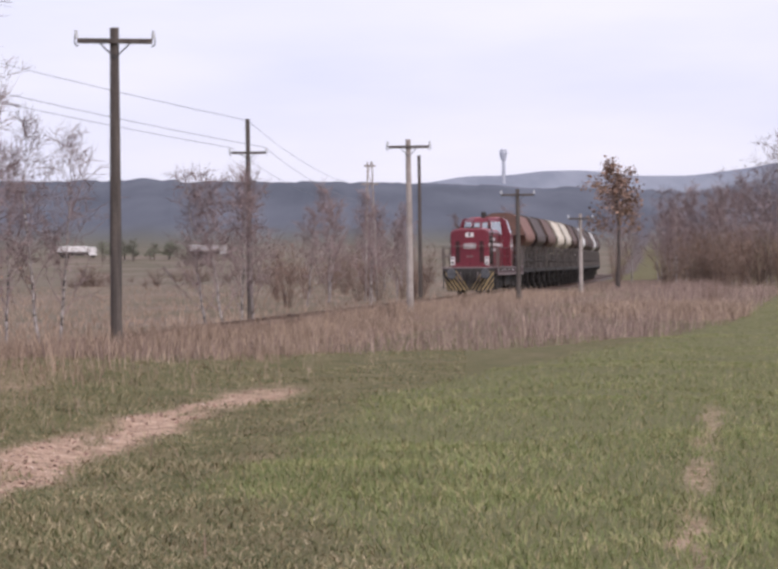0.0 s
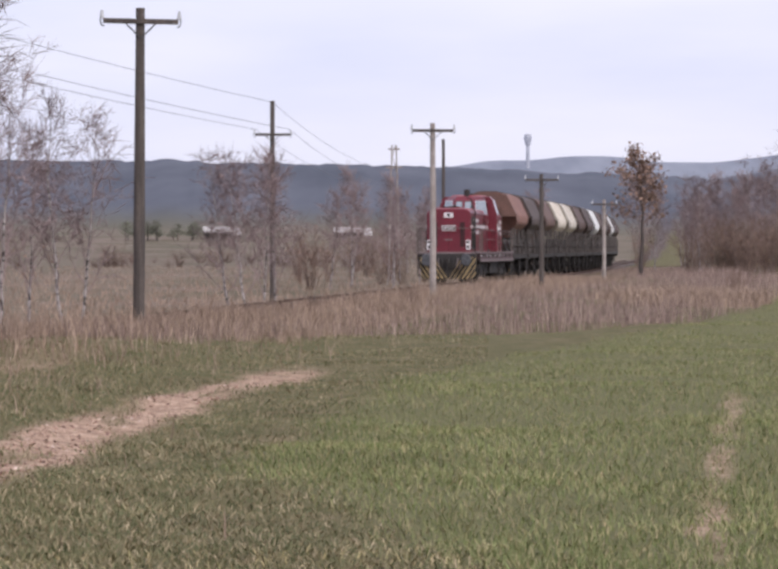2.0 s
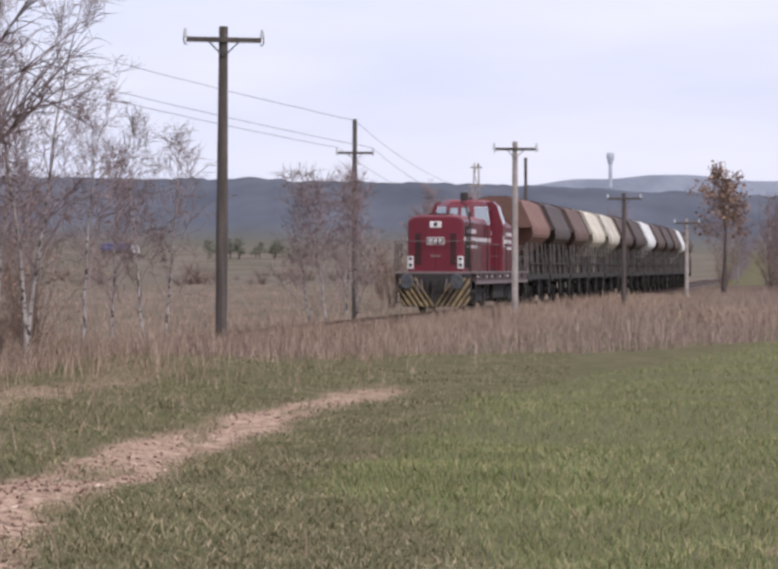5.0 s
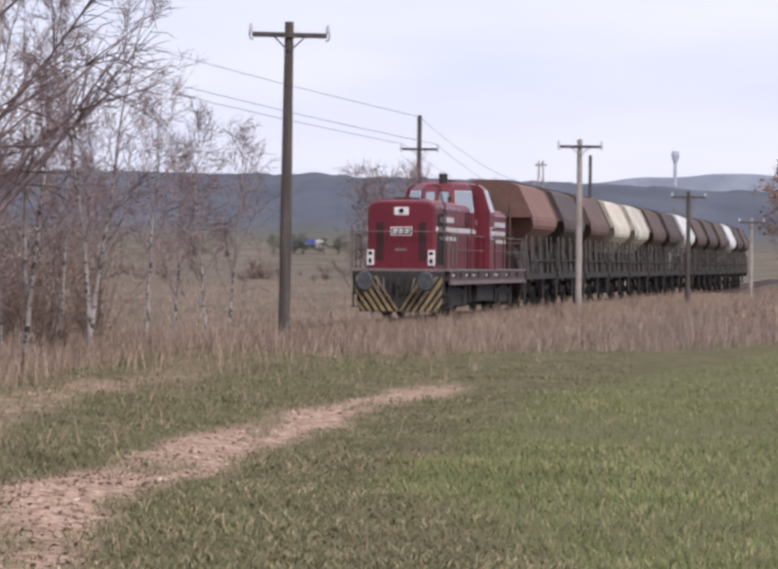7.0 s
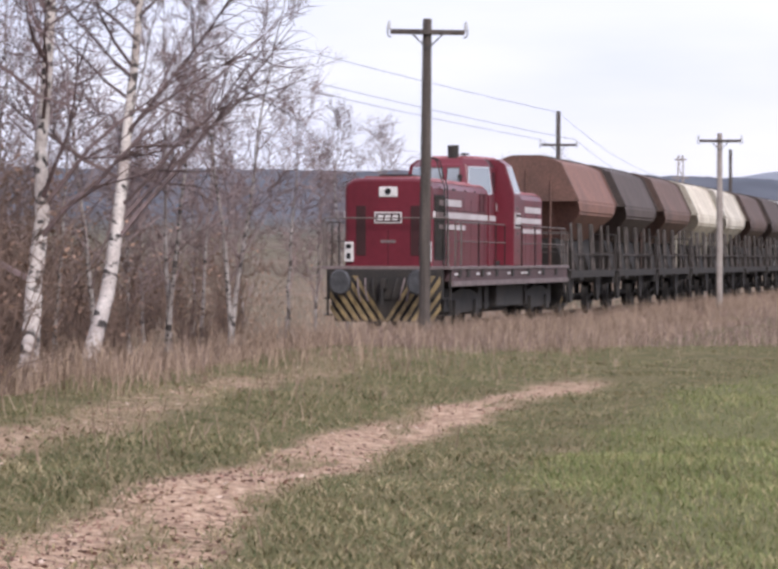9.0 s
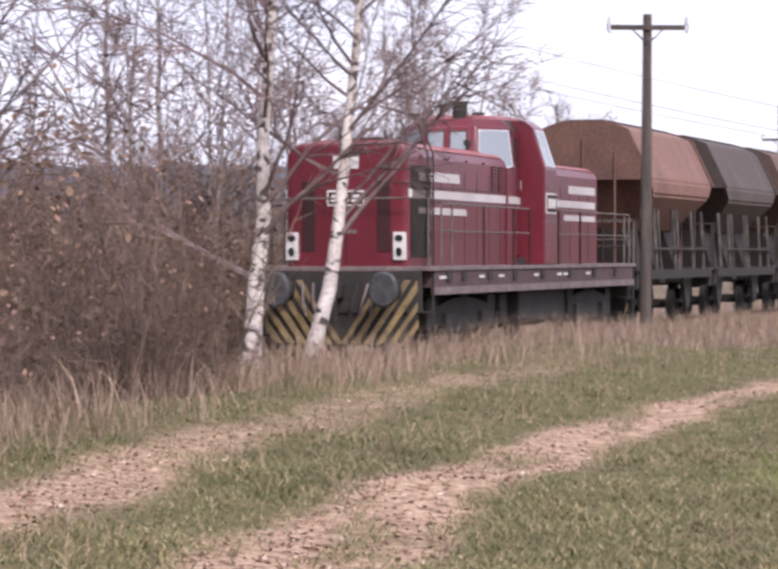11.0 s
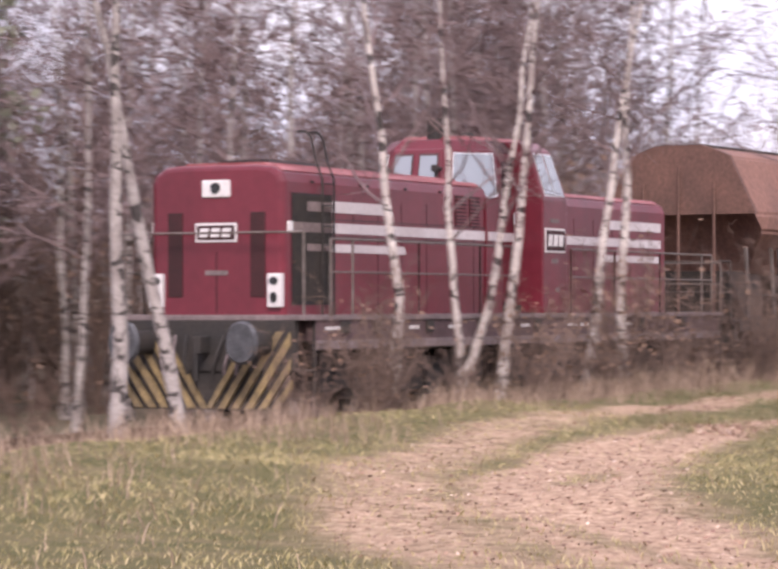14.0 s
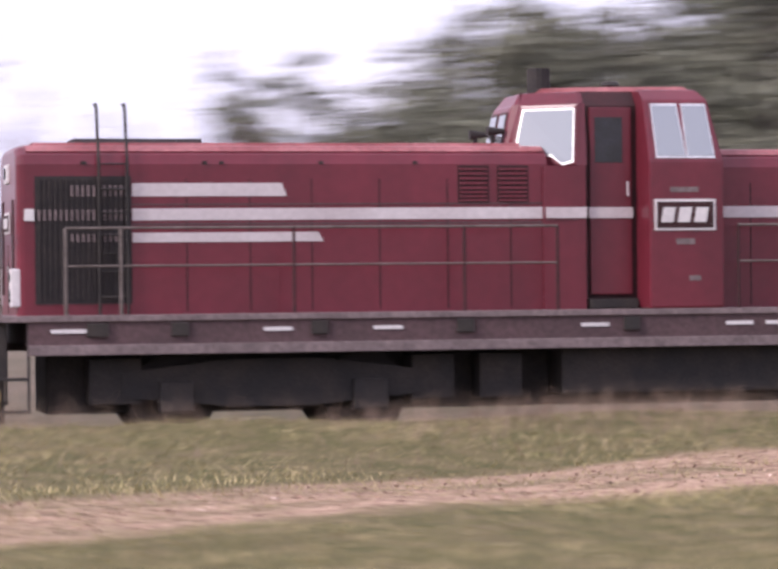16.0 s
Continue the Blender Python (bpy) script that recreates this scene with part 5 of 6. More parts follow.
def build_pine(seed, height, x, y):
    rng = random.Random(seed)
    trunk, needles = Tubes(), Tubes()
    pts = [Vector((0.15 * math.sin(t * 3 + seed) * t, 0.12 * math.cos(t * 2 + seed) * t, t * height)) for t in np.linspace(0, 1, 9)]
    trunk.tube(pts, [0.13 * (1 - 0.85 * t) for t in np.linspace(0, 1, 9)], 8)
    for i in range(34):
        t = 0.38 + 0.62 * (i + rng.random()) / 34
        p = pts[min(7, int(t * 8))].lerp(pts[min(8, int(t * 8) + 1)], t * 8 - int(t * 8))
        az = rng.uniform(0, 6.28)
        length = (1.25 - t) * height * 0.27 * rng.uniform(0.5, 1.2) + 0.35
        d = Vector((math.cos(az), math.sin(az), rng.uniform(-0.05, 0.45))).normalized()
        lp = branch_path(rng, p, d, length, 4, 0.03, 0.12)
        trunk.tube(lp, [0.028, 0.022, 0.016, 0.01, 0.005], 4)
        for _ in range(int(18 + length * 16)):
            u = rng.uniform(0.3, 1.0) * 4
            k = min(3, int(u))
            c = lp[k].lerp(lp[k + 1], u - k) + wander(rng, 0.13)
            needles.leaf(c, (wander(rng, 1) + d * 0.5 + Vector((0, 0, 0.4))).normalized(), rng.uniform(0.14, 0.3), rng)
    tree = thing("pine", "dark green pine in the wood beyond the line", "tree", "pines of the wood")
    tree.matrix_basis = pose(x, y, gz(x, y) - 0.1)
    for name, tb, mat in (("trunk", trunk, M_DARK_BARK), ("crown", needles, M_NEEDLE)):
        ob = new(name, tb.mesh(name, mat))
        ob.parent = tree
    return tree


PINES = [build_pine(81, 9.0, -30.0, 14.0), build_pine(82, 10.0, -28.0, 20.0), build_pine(83, 7.6, -33.0, 9.0)]
rng = random.Random(9)
placed = [(-30.0, 14.0), (-28.0, 20.0), (-33.0, 9.0)]
wood = 0
while wood < 100:
    y = rng.uniform(0.0, 50.0)
    q = rng.uniform(4.0, 32.0)
    x = float(np.interp(y, LINE_Y[::-1], LINE_X[::-1])) - q
    tall = 0.62 + 0.45 * min(1.0, max(0.0, (y - 7) / 12)) + rng.uniform(-0.1, 0.12)
    if y < 17 and q < 17 or y > 48 and q > 16 or y > 40 and q < 9 or min(math.hypot(x - a, y - b) for a, b in placed) < 1.4:
        continue
    birchy = y > 27 or q < 12
    if not birchy and rng.random() < 0.5:
        continue
    placed.append((x, y))
    wood += 1
    ob = copy_thing(rng.choice(WOOD_BIRCH if birchy else PINES), pose(x, y, gz(x, y) - 0.1, 0, 0, rng.uniform(0, 360)))
    ob.scale = (tall, tall, tall)


rng = random.Random(10)
for k in range(11):
    y, q = rng.uniform(-1.0, 27.0), rng.uniform(18.0, 31.0)
    x = float(np.interp(y, LINE_Y[::-1], LINE_X[::-1])) - q
    tall = 0.46 + 0.42 * min(1.0, max(0.0, (y - 1) / 11)) + rng.uniform(-0.06, 0.1)
    ob = copy_thing(rng.choice(PINES), pose(x, y, gz(x, y) - 0.1, 0, 0, rng.uniform(0, 360)))
    ob.scale = (tall * 1.15, tall * 1.15, tall)

for k in range(18):
    y, q = rng.uniform(2.0, 21.0), rng.uniform(36.0, 50.0)
    x = float(np.interp(y, LINE_Y[::-1], LINE_X[::-1])) - q
    tall = 0.58 + 0.016 * y + rng.uniform(-0.06, 0.08)
    ob = copy_thing(rng.choice(PINES), pose(x, y, gz(x, y) - 0.1, 0, 0, rng.uniform(0, 360)))
    ob.scale = (tall * 1.2, tall * 1.2, tall)


rng = random.Random(12)
for k in range(46):
    x, y = rng.uniform(-52.0, -33.0), rng.uniform(-4.5, 9.0)
    high = 5.5 + 0.27 * (y + 5) - 0.05 * (x + 40) + rng.uniform(-0.8, 0.8)
    ob = copy_thing(rng.choice(PINES), pose(x, y, gz(x, y) - 0.1, 0, 0, rng.uniform(0, 360)))
    ob.scale = (high / 8.0, high / 8.0, high / 9.0)
for k in range(9):
    x, y = rng.uniform(-44.0, -30.0), rng.uniform(-12.0, -3.0)
    ob = copy_thing(rng.choice(WOOD_BIRCH), pose(x, y, gz(x, y) - 0.1, 0, 0, rng.uniform(0, 360)))
    ob.scale = (rng.uniform(0.58, 0.74),) * 3


# ---- brush ----
def grow_brush(seed, height, stems, leaves=0.0, width=0.5):
    rng = random.Random(seed)
    wood_tb, fine_tb, leaf = Tubes(), Tubes(), Tubes()
    for _ in range(stems):
        az = rng.uniform(0, 6.28)
        p = Vector((math.cos(az), math.sin(az), 0)) * rng.uniform(0, width * 0.5)
        d = Vector((math.cos(az) * rng.uniform(0.0, 0.45), math.sin(az) * rng.uniform(0.0, 0.45), 1)).normalized()
        h = height * rng.uniform(0.55, 1.05)
        sp = branch_path(rng, p, d, h, 4, 0.0, 0.1)
        wood_tb.tube(sp, [0.014, 0.011, 0.009, 0.006, 0.003], 3)
        for _ in range(10):
            u = rng.uniform(0.15, 0.98) * 4
            k = min(3, int(u))
            bp = sp[k].lerp(sp[k + 1], u - k)
            bd = ((sp[k + 1] - sp[k]).normalized() * 0.7 + wander(rng, 0.55)).normalized()
            bl = h * rng.uniform(0.12, 0.3)
            tp = branch_path(rng, bp, bd, bl, 2, 0.02, 0.15)
            fine_tb.twig([tp[0], tp[2]], 0.007)
            for _ in range(3):
                wp = tp[0].lerp(tp[2], rng.uniform(0.2, 1))
                wd = (bd + wander(rng, 0.6)).normalized()
                wpts = [wp, wp + wd * rng.uniform(0.1, 0.3)]
                fine_tb.twig(wpts, 0.0042)
                if rng.random() < leaves:
                    leaf.leaf(wpts[1], (wander(rng, 1) + Vector((0, 0, -0.4))).normalized(), rng.uniform(0.05, 0.1), rng)
    return wood_tb, fine_tb, leaf


def build_brush(seed, height, stems, leaves, label, x, y):
    wood_tb, fine_tb, leaf = grow_brush(seed, height, stems, leaves)
    shrub = thing("shrub", label, "shrub", "brush along the line")
    shrub.matrix_basis = pose(x, y, gz(x, y) - 0.08)
    for name, tb in (("branchwork", wood_tb), ("brushwood", fine_tb)):
        ob = tagged(new(name, tb.mesh(name, M_BRUSH)), kind="stuff")
        ob.parent = shrub
    if leaf.f:
        ob = new("foliage", leaf.mesh("foliage", M_DRY_LEAF))
        ob.parent = shrub
    return shrub


SHRUBS = [build_brush(101, 2.4, 16, 0.0, "leafless brown shrub beside the line", -7.9, 27.0), build_brush(102, 3.0, 18, 0.25, "brown shrub with a few dry leaves", -8.0, 25.0),
          build_brush(103, 1.7, 14, 0.05, "low leafless shrub in dry grass", -7.6, 23.5), build_brush(104, 3.2, 20, 0.55, "tall shrub still holding dry russet leaves", -12.6, 36.0)]
rng = random.Random(17)
spots = []
for k in range(25):
    y = rng.uniform(9.5, 27.5)
    spots.append((y, rng.uniform(2.2, 3.4), rng.choice((0, 2, 2, 1)), rng.uniform(0.45, 0.85) if y < 14 else rng.uniform(0.6, 1.1)))
for k in range(26):
    spots.append((rng.uniform(29.0, 47.0), -rng.uniform(2.6, 7.0), rng.choice((3, 3, 1, 0)), rng.uniform(1.1, 1.75)))
for k in range(16):
    spots.append((rng.uniform(8.0, 40.0), -rng.uniform(3.0, 9.0), rng.choice((0, 1, 2)), rng.uniform(0.7, 1.1)))
for k in range(20):
    spots.append((rng.uniform(46.0, 66.0), -rng.uniform(4.0, 12.0), rng.choice((0, 1, 2, 3)), rng.uniform(0.6, 1.0)))
for k in range(12):
    spots.append((rng.uniform(66.0, 115.0), rng.uniform(2.3, 6.5), 2, rng.uniform(0.25, 0.42)))
for k in range(44):
    spots.append((rng.uniform(50.0, 90.0), -rng.uniform(3.0, 16.0), rng.choice((0, 1, 2, 3)), rng.uniform(0.6, 1.15)))
for k in range(12):
    spots.append((rng.uniform(92.0, 135.0), -rng.uniform(3.0, 8.0), rng.choice((0, 1, 3)), rng.uniform(0.7, 1.2)))
for y, q, kind, size in spots:
    s_here = float(np.interp(y, LINE_Y[::-1], LINE_S[::-1]))
    p = on_line(s_here, q)
    if q < 0 and y > 48 and p.x > -0.16 * p.y:
        continue
    ob = copy_thing(SHRUBS[kind], pose(p.x, p.y, gz(p.x, p.y) - 0.08, 0, 0, rng.uniform(0, 360)))
    ob.scale = (size, size, size)

# thick growth that closes the view beyond the line
rng = random.Random(31)
for k in range(48):
    y, q = rng.uniform(16.0, 66.0), rng.uniform(8.0, 24.0)
    if y < 26 and q < 15 or y > 52 and q < 11:
        continue
    x = float(np.interp(y, LINE_Y[::-1], LINE_X[::-1])) - q
    ob = copy_thing(rng.choice((SHRUBS[0], SHRUBS[1], SHRUBS[3])), pose(x, y, gz(x, y) - 0.08, 0, 0, rng.uniform(0, 360)))
    size = rng.uniform(1.2, 1.9)
    ob.scale = (size, size, size)
for k in range(44):
    y, q = rng.uniform(22.0, 46.0), rng.uniform(9.0, 30.0)
    x = float(np.interp(y, LINE_Y[::-1], LINE_X[::-1])) - q
    ob = copy_thing(rng.choice(WOOD_BIRCH), pose(x, y, gz(x, y) - 0.08, 0, 0, rng.uniform(0, 360)))
    size = rng.uniform(0.8, 1.15)
    ob.scale = (size, size, size)
for k in range(32):
    y, q = rng.uniform(22.0, 64.0), rng.uniform(12.0, 30.0)
    x = float(np.interp(y, LINE_Y[::-1], LINE_X[::-1])) - q
    ob = copy_thing(rng.choice((SHRUBS[0], SHRUBS[1])), pose(x, y, gz(x, y) - 0.08, 0, 0, rng.uniform(0, 360)))
    size = rng.uniform(2.0, 3.0)
    ob.scale = (size * 1.2, size * 1.2, size)
for k in range(26):
    d = rng.uniform(50.0, 72.0)
    x, y = polar(rng.uniform(-29.0, -20.3), d)
    ob = copy_thing(rng.choice(WOOD_BIRCH), pose(x, y, gz(x, y) - 0.08, 0, 0, rng.uniform(0, 360)))
    size = rng.uniform(0.85, 1.25)
    ob.scale = (size, size, size)
for k in range(14):
    x, y = polar(rng.uniform(-25.5, -20.0), rng.uniform(40.0, 50.0))
    ob = copy_thing(rng.choice(WOOD_BIRCH), pose(x, y, gz(x, y) - 0.08, 0, 0, rng.uniform(0, 360)))
    size = rng.uniform(0.9, 1.2)
    ob.scale = (size, size, size)
for k in range(4):
    x, y = polar(rng.uniform(-18.6, -13.6), rng.uniform(47.0, 62.0))
    ob = copy_thing(rng.choice(WOOD_BIRCH), pose(x, y, gz(x, y) - 0.08, 0, 0, rng.uniform(0, 360)))
    size = rng.uniform(0.95, 1.3)
    ob.scale = (size, size, size)
for k in range(30):
    x, y = polar(rng.uniform(-19.5, -11.8), rng.uniform(43.0, 62.0))
    if line_side(np.array([x]), np.array([y]))[0][0] > -4.0:
        continue
    ob = copy_thing(rng.choice((SHRUBS[3], SHRUBS[3], SHRUBS[1])), pose(x, y, gz(x, y) - 0.08, 0, 0, rng.uniform(0, 360)))
    size = rng.uniform(1.15, 1.6)
    ob.scale = (size, size, size)
# clumps and a hedge on the far meadow
for k in range(16):
    x, y = polar(rng.uniform(-5.7, -4.2), rng.uniform(690, 712))
    ob = copy_thing(PINES[k % 3], pose(x, y, gz(x, y) - 0.5, 0, 0, rng.uniform(0, 360)))
    ob.scale = (1.0, 1.0, rng.uniform(0.4, 0.6))
for k in range(46):
    x, y = polar(rng.uniform(-12.5, 3.0), rng.choice((330, 420)) + rng.uniform(-6, 6))
    ob = copy_thing(rng.choice(SHRUBS), pose(x, y, gz(x, y) - 0.3, 0, 0, rng.uniform(0, 360)))
    size = rng.uniform(0.5, 1.1)
    ob.scale = (2.2 * size, 2.2 * size, size)

rng = random.Random(41)
FAR_GROWTH = [(rng.uniform(-2.3, 0.6), rng.uniform(150, 205), rng.choice((FAR_BIRCH[2], FAR_BIRCH[3], SHRUBS[1], SHRUBS[3])), rng.uniform(0.85, 1.25)) for k in range(16)]
FAR_GROWTH += [(rng.uniform(-0.4, 0.1), rng.uniform(122, 130), SHRUBS[3], rng.uniform(0.8, 1.1)) for k in range(3)]
FAR_GROWTH += [(rng.uniform(4.9, 9.0), rng.uniform(168, 188), rng.choice((SHRUBS[0], SHRUBS[1], SHRUBS[3])), rng.uniform(0.9, 1.5)) for k in range(30)]
FAR_GROWTH += [(6.35, 95.0, SHRUBS[3], 0.36), (6.5, 94.0, SHRUBS[3], 0.3)]
for az, d, src, size in FAR_GROWTH:
    x, y = polar(az, d)
    turn = rng.uniform(0, 360)
    if on_track(x, y):
        continue
    ob = copy_thing(src, pose(x, y, gz(x, y) - 0.1, 0, 0, turn))
    ob.scale = (size, size, size)

# the broad tree with withered leaves, and the wood's edge at the far side of the field
plant("oak", "small tree with withered brown leaves beside the line", 121, *polar(4.55, 165), trunk_mat=M_DARK_BARK, twig_mat=M_BRUSH, group="far trees", height=6.9, lean=((0, 0), (0.1, 0), (-0.1, 0)), r0=0.15, crown_from=0.42, limbs=26, leaves=0.75, spread=0.40, fine=7, twig_r=0.010, leaf_size=0.2, rise=(0.4, 1.9))
rng = random.Random(23)
for k in range(64):
    az = rng.uniform(5.3, 8.6)
    d = rng.uniform(185, 260) - 8 * (az - 5.3)
    size = (0.52 + 0.10 * max(0, az - 5.6)) * rng.uniform(0.8, 1.2)
    x, y = polar(az, d)
    src = rng.choice((WOOD_BIRCH[0], WOOD_BIRCH[1], WOOD_BIRCH[2], FAR_BIRCH[2], FAR_BIRCH[3], FAR_BIRCH[5], SHRUBS[0], SHRUBS[3]))
    ob = copy_thing(src, pose(x, y, gz(x, y) - 0.1, 0, 0, rng.uniform(0, 360)))
    ob.scale = (size * (1.9 if src in SHRUBS or src in FAR_BIRCH else 1.1),) * 3
for k in range(26):
    az = rng.uniform(-1.5, 5.0)
    d = rng.uniform(190, 300)
    x, y = polar(az, d)
    src = rng.choice((FAR_BIRCH[2], FAR_BIRCH[3], SHRUBS[3], SHRUBS[1]))
    turn, size = rng.uniform(0, 360), rng.uniform(1.0, 1.5)
    if on_track(x, y):
        continue
    ob = copy_thing(src, pose(x, y, gz(x, y) - 0.1, 0, 0, turn))
    ob.scale = (size,) * 3


# ---- grass, crop and weeds ----
def blade_material(name, *stops):
    """Blades whose colour varies from blade to blade."""
    m = bpy.data.materials.new(name)
    m.use_nodes = True
    nt = m.node_tree
    b = nt.nodes["Principled BSDF"]
    b.inputs["Roughness"].default_value = 0.75
    b.inputs["Specular IOR Level"].default_value = 0.2
    geo = nt.nodes.new("ShaderNodeNewGeometry")
    k = nt.nodes.new("ShaderNodeValToRGB")
    els = k.color_ramp.elements
    els[0].position, els[0].color = stops[0][0], (*stops[0][1], 1)
    els[1].position, els[1].color = stops[-1][0], (*stops[-1][1], 1)
    for p, c in stops[1:-1]:
        els.new(p).color = (*c, 1)
    nt.links.new(geo.outputs["Random Per Island"], k.inputs["Fac"])
    co = nt.nodes.new("ShaderNodeTexCoord")
    nz = nt.nodes.new("ShaderNodeTexNoise")
    nz.inputs["Scale"].default_value, nz.inputs["Detail"].default_value = 0.7, 3.0
    mr = nt.nodes.new("ShaderNodeMapRange")
    mr.inputs["From Min"].default_value, mr.inputs["From Max"].default_value = 0.3, 0.7
    mr.inputs["To Min"].default_value, mr.inputs["To Max"].default_value = 0.75, 1.25
    hs = nt.nodes.new("ShaderNodeHueSaturation")
    nt.links.new(co.outputs["Object"], nz.inputs["Vector"])
    nt.links.new(nz.outputs["Fac"], mr.inputs["Value"])
    nt.links.new(k.outputs[0], hs.inputs["Color"])
    nt.links.new(mr.outputs[0], hs.inputs["Value"])
    nt.links.new(hs.outputs[0], b.inputs["Base Color"])
    return m


def blades(name, label, category, mat, x, y, height, width, lean, rs):
    """One sheet of blades: each a bent, tapering strip."""
    n = len(x)
    z = ground_height(x, y) - 0.01
    az, la = rs.uniform(0, 2 * np.pi, n), rs.uniform(0, 2 * np.pi, n)
    lx, ly = np.cos(la) * lean * height, np.sin(la) * lean * height
    wx, wy = np.cos(az) * width / 2, np.sin(az) * width / 2
    a = np.stack([x - wx, y - wy, z], -1)
    b = np.stack([x + wx, y + wy, z], -1)
    c = np.stack([x + wx * 0.7 + lx * 0.35, y + wy * 0.7 + ly * 0.35, z + height * 0.55], -1)
    d = np.stack([x - wx * 0.7 + lx * 0.35, y - wy * 0.7 + ly * 0.35, z + height * 0.55], -1)
    e = np.stack([x + lx, y + ly, z + height * (1 - 0.25 * np.minimum(lean, 1))], -1)
    verts = np.stack([a, b, c, d, e], 1).reshape(-1, 3)
    i = np.arange(n) * 5
    quads = np.stack([i, i + 1, i + 2, i + 3], -1)
    tris = np.stack([i + 3, i + 2, i + 4], -1)
    me = bpy.data.meshes.new(name)
    me.vertices.add(len(verts))
    me.vertices.foreach_set("co", verts.ravel().astype(np.float32))
    loops = np.concatenate([quads.ravel(), tris.ravel()]).astype(np.int32)
    me.loops.add(len(loops))
    me.loops.foreach_set("vertex_index", loops)
    me.polygons.add(2 * n)
    starts = np.concatenate([np.arange(n) * 4, 4 * n + np.arange(n) * 3]).astype(np.int32)
    me.polygons.foreach_set("loop_start", starts)
    me.update(calc_edges=True)
    me.materials.append(mat)
    return tagged(new(name, me), label, category, kind="stuff")


M_CROP = blade_material("young_crop", (0.0, (0.115, 0.14, 0.05)), (0.5, (0.19, 0.215, 0.085)), (0.8, (0.29, 0.275, 0.135)), (1.0, (0.40, 0.32, 0.19)))
M_TURF = blade_material("verge_grass", (0.0, (0.085, 0.097, 0.045)), (0.45, (0.16, 0.155, 0.078)), (0.75, (0.265, 0.215, 0.125)), (1.0, (0.45, 0.365, 0.24)))
M_DRY_TURF = blade_material("dry_turf", (0.0, (0.22, 0.20, 0.085)), (0.45, (0.40, 0.34, 0.17)), (0.75, (0.47, 0.385, 0.21)), (1.0, (0.53, 0.43, 0.255)))
M_STRAW = blade_material("dry_grass", (0.0, (0.18, 0.125, 0.095)), (0.5, (0.30, 0.215, 0.165)), (1.0, (0.46, 0.345, 0.26)))
M_WEED = blade_material("dead_weeds", (0.0, (0.115, 0.082, 0.078)), (0.45, (0.245, 0.17, 0.15)), (0.8, (0.36, 0.265, 0.225)), (1.0, (0.50, 0.39, 0.32)))

M_LITTER = blade_material("leaf_litter", (0.0, (0.10, 0.055, 0.045)), (0.5, (0.26, 0.155, 0.125)), (0.8, (0.42, 0.27, 0.21)), (1.0, (0.7, 0.56, 0.47)))


def scatter(rs, n, az0, az1, r0, r1, power=1.0):
    """Places thinning out with distance, in plan."""
    r = r0 * (r1 / r0) ** (rs.uniform(0, 1, n) ** power)
    a = np.radians(rs.uniform(az0, az1, n))
    return r * np.sin(a), r * np.cos(a)


def patch(rs, n, x0, x1, y0, y1):
    return rs.uniform(x0, x1, n), rs.uniform(y0, y1, n)


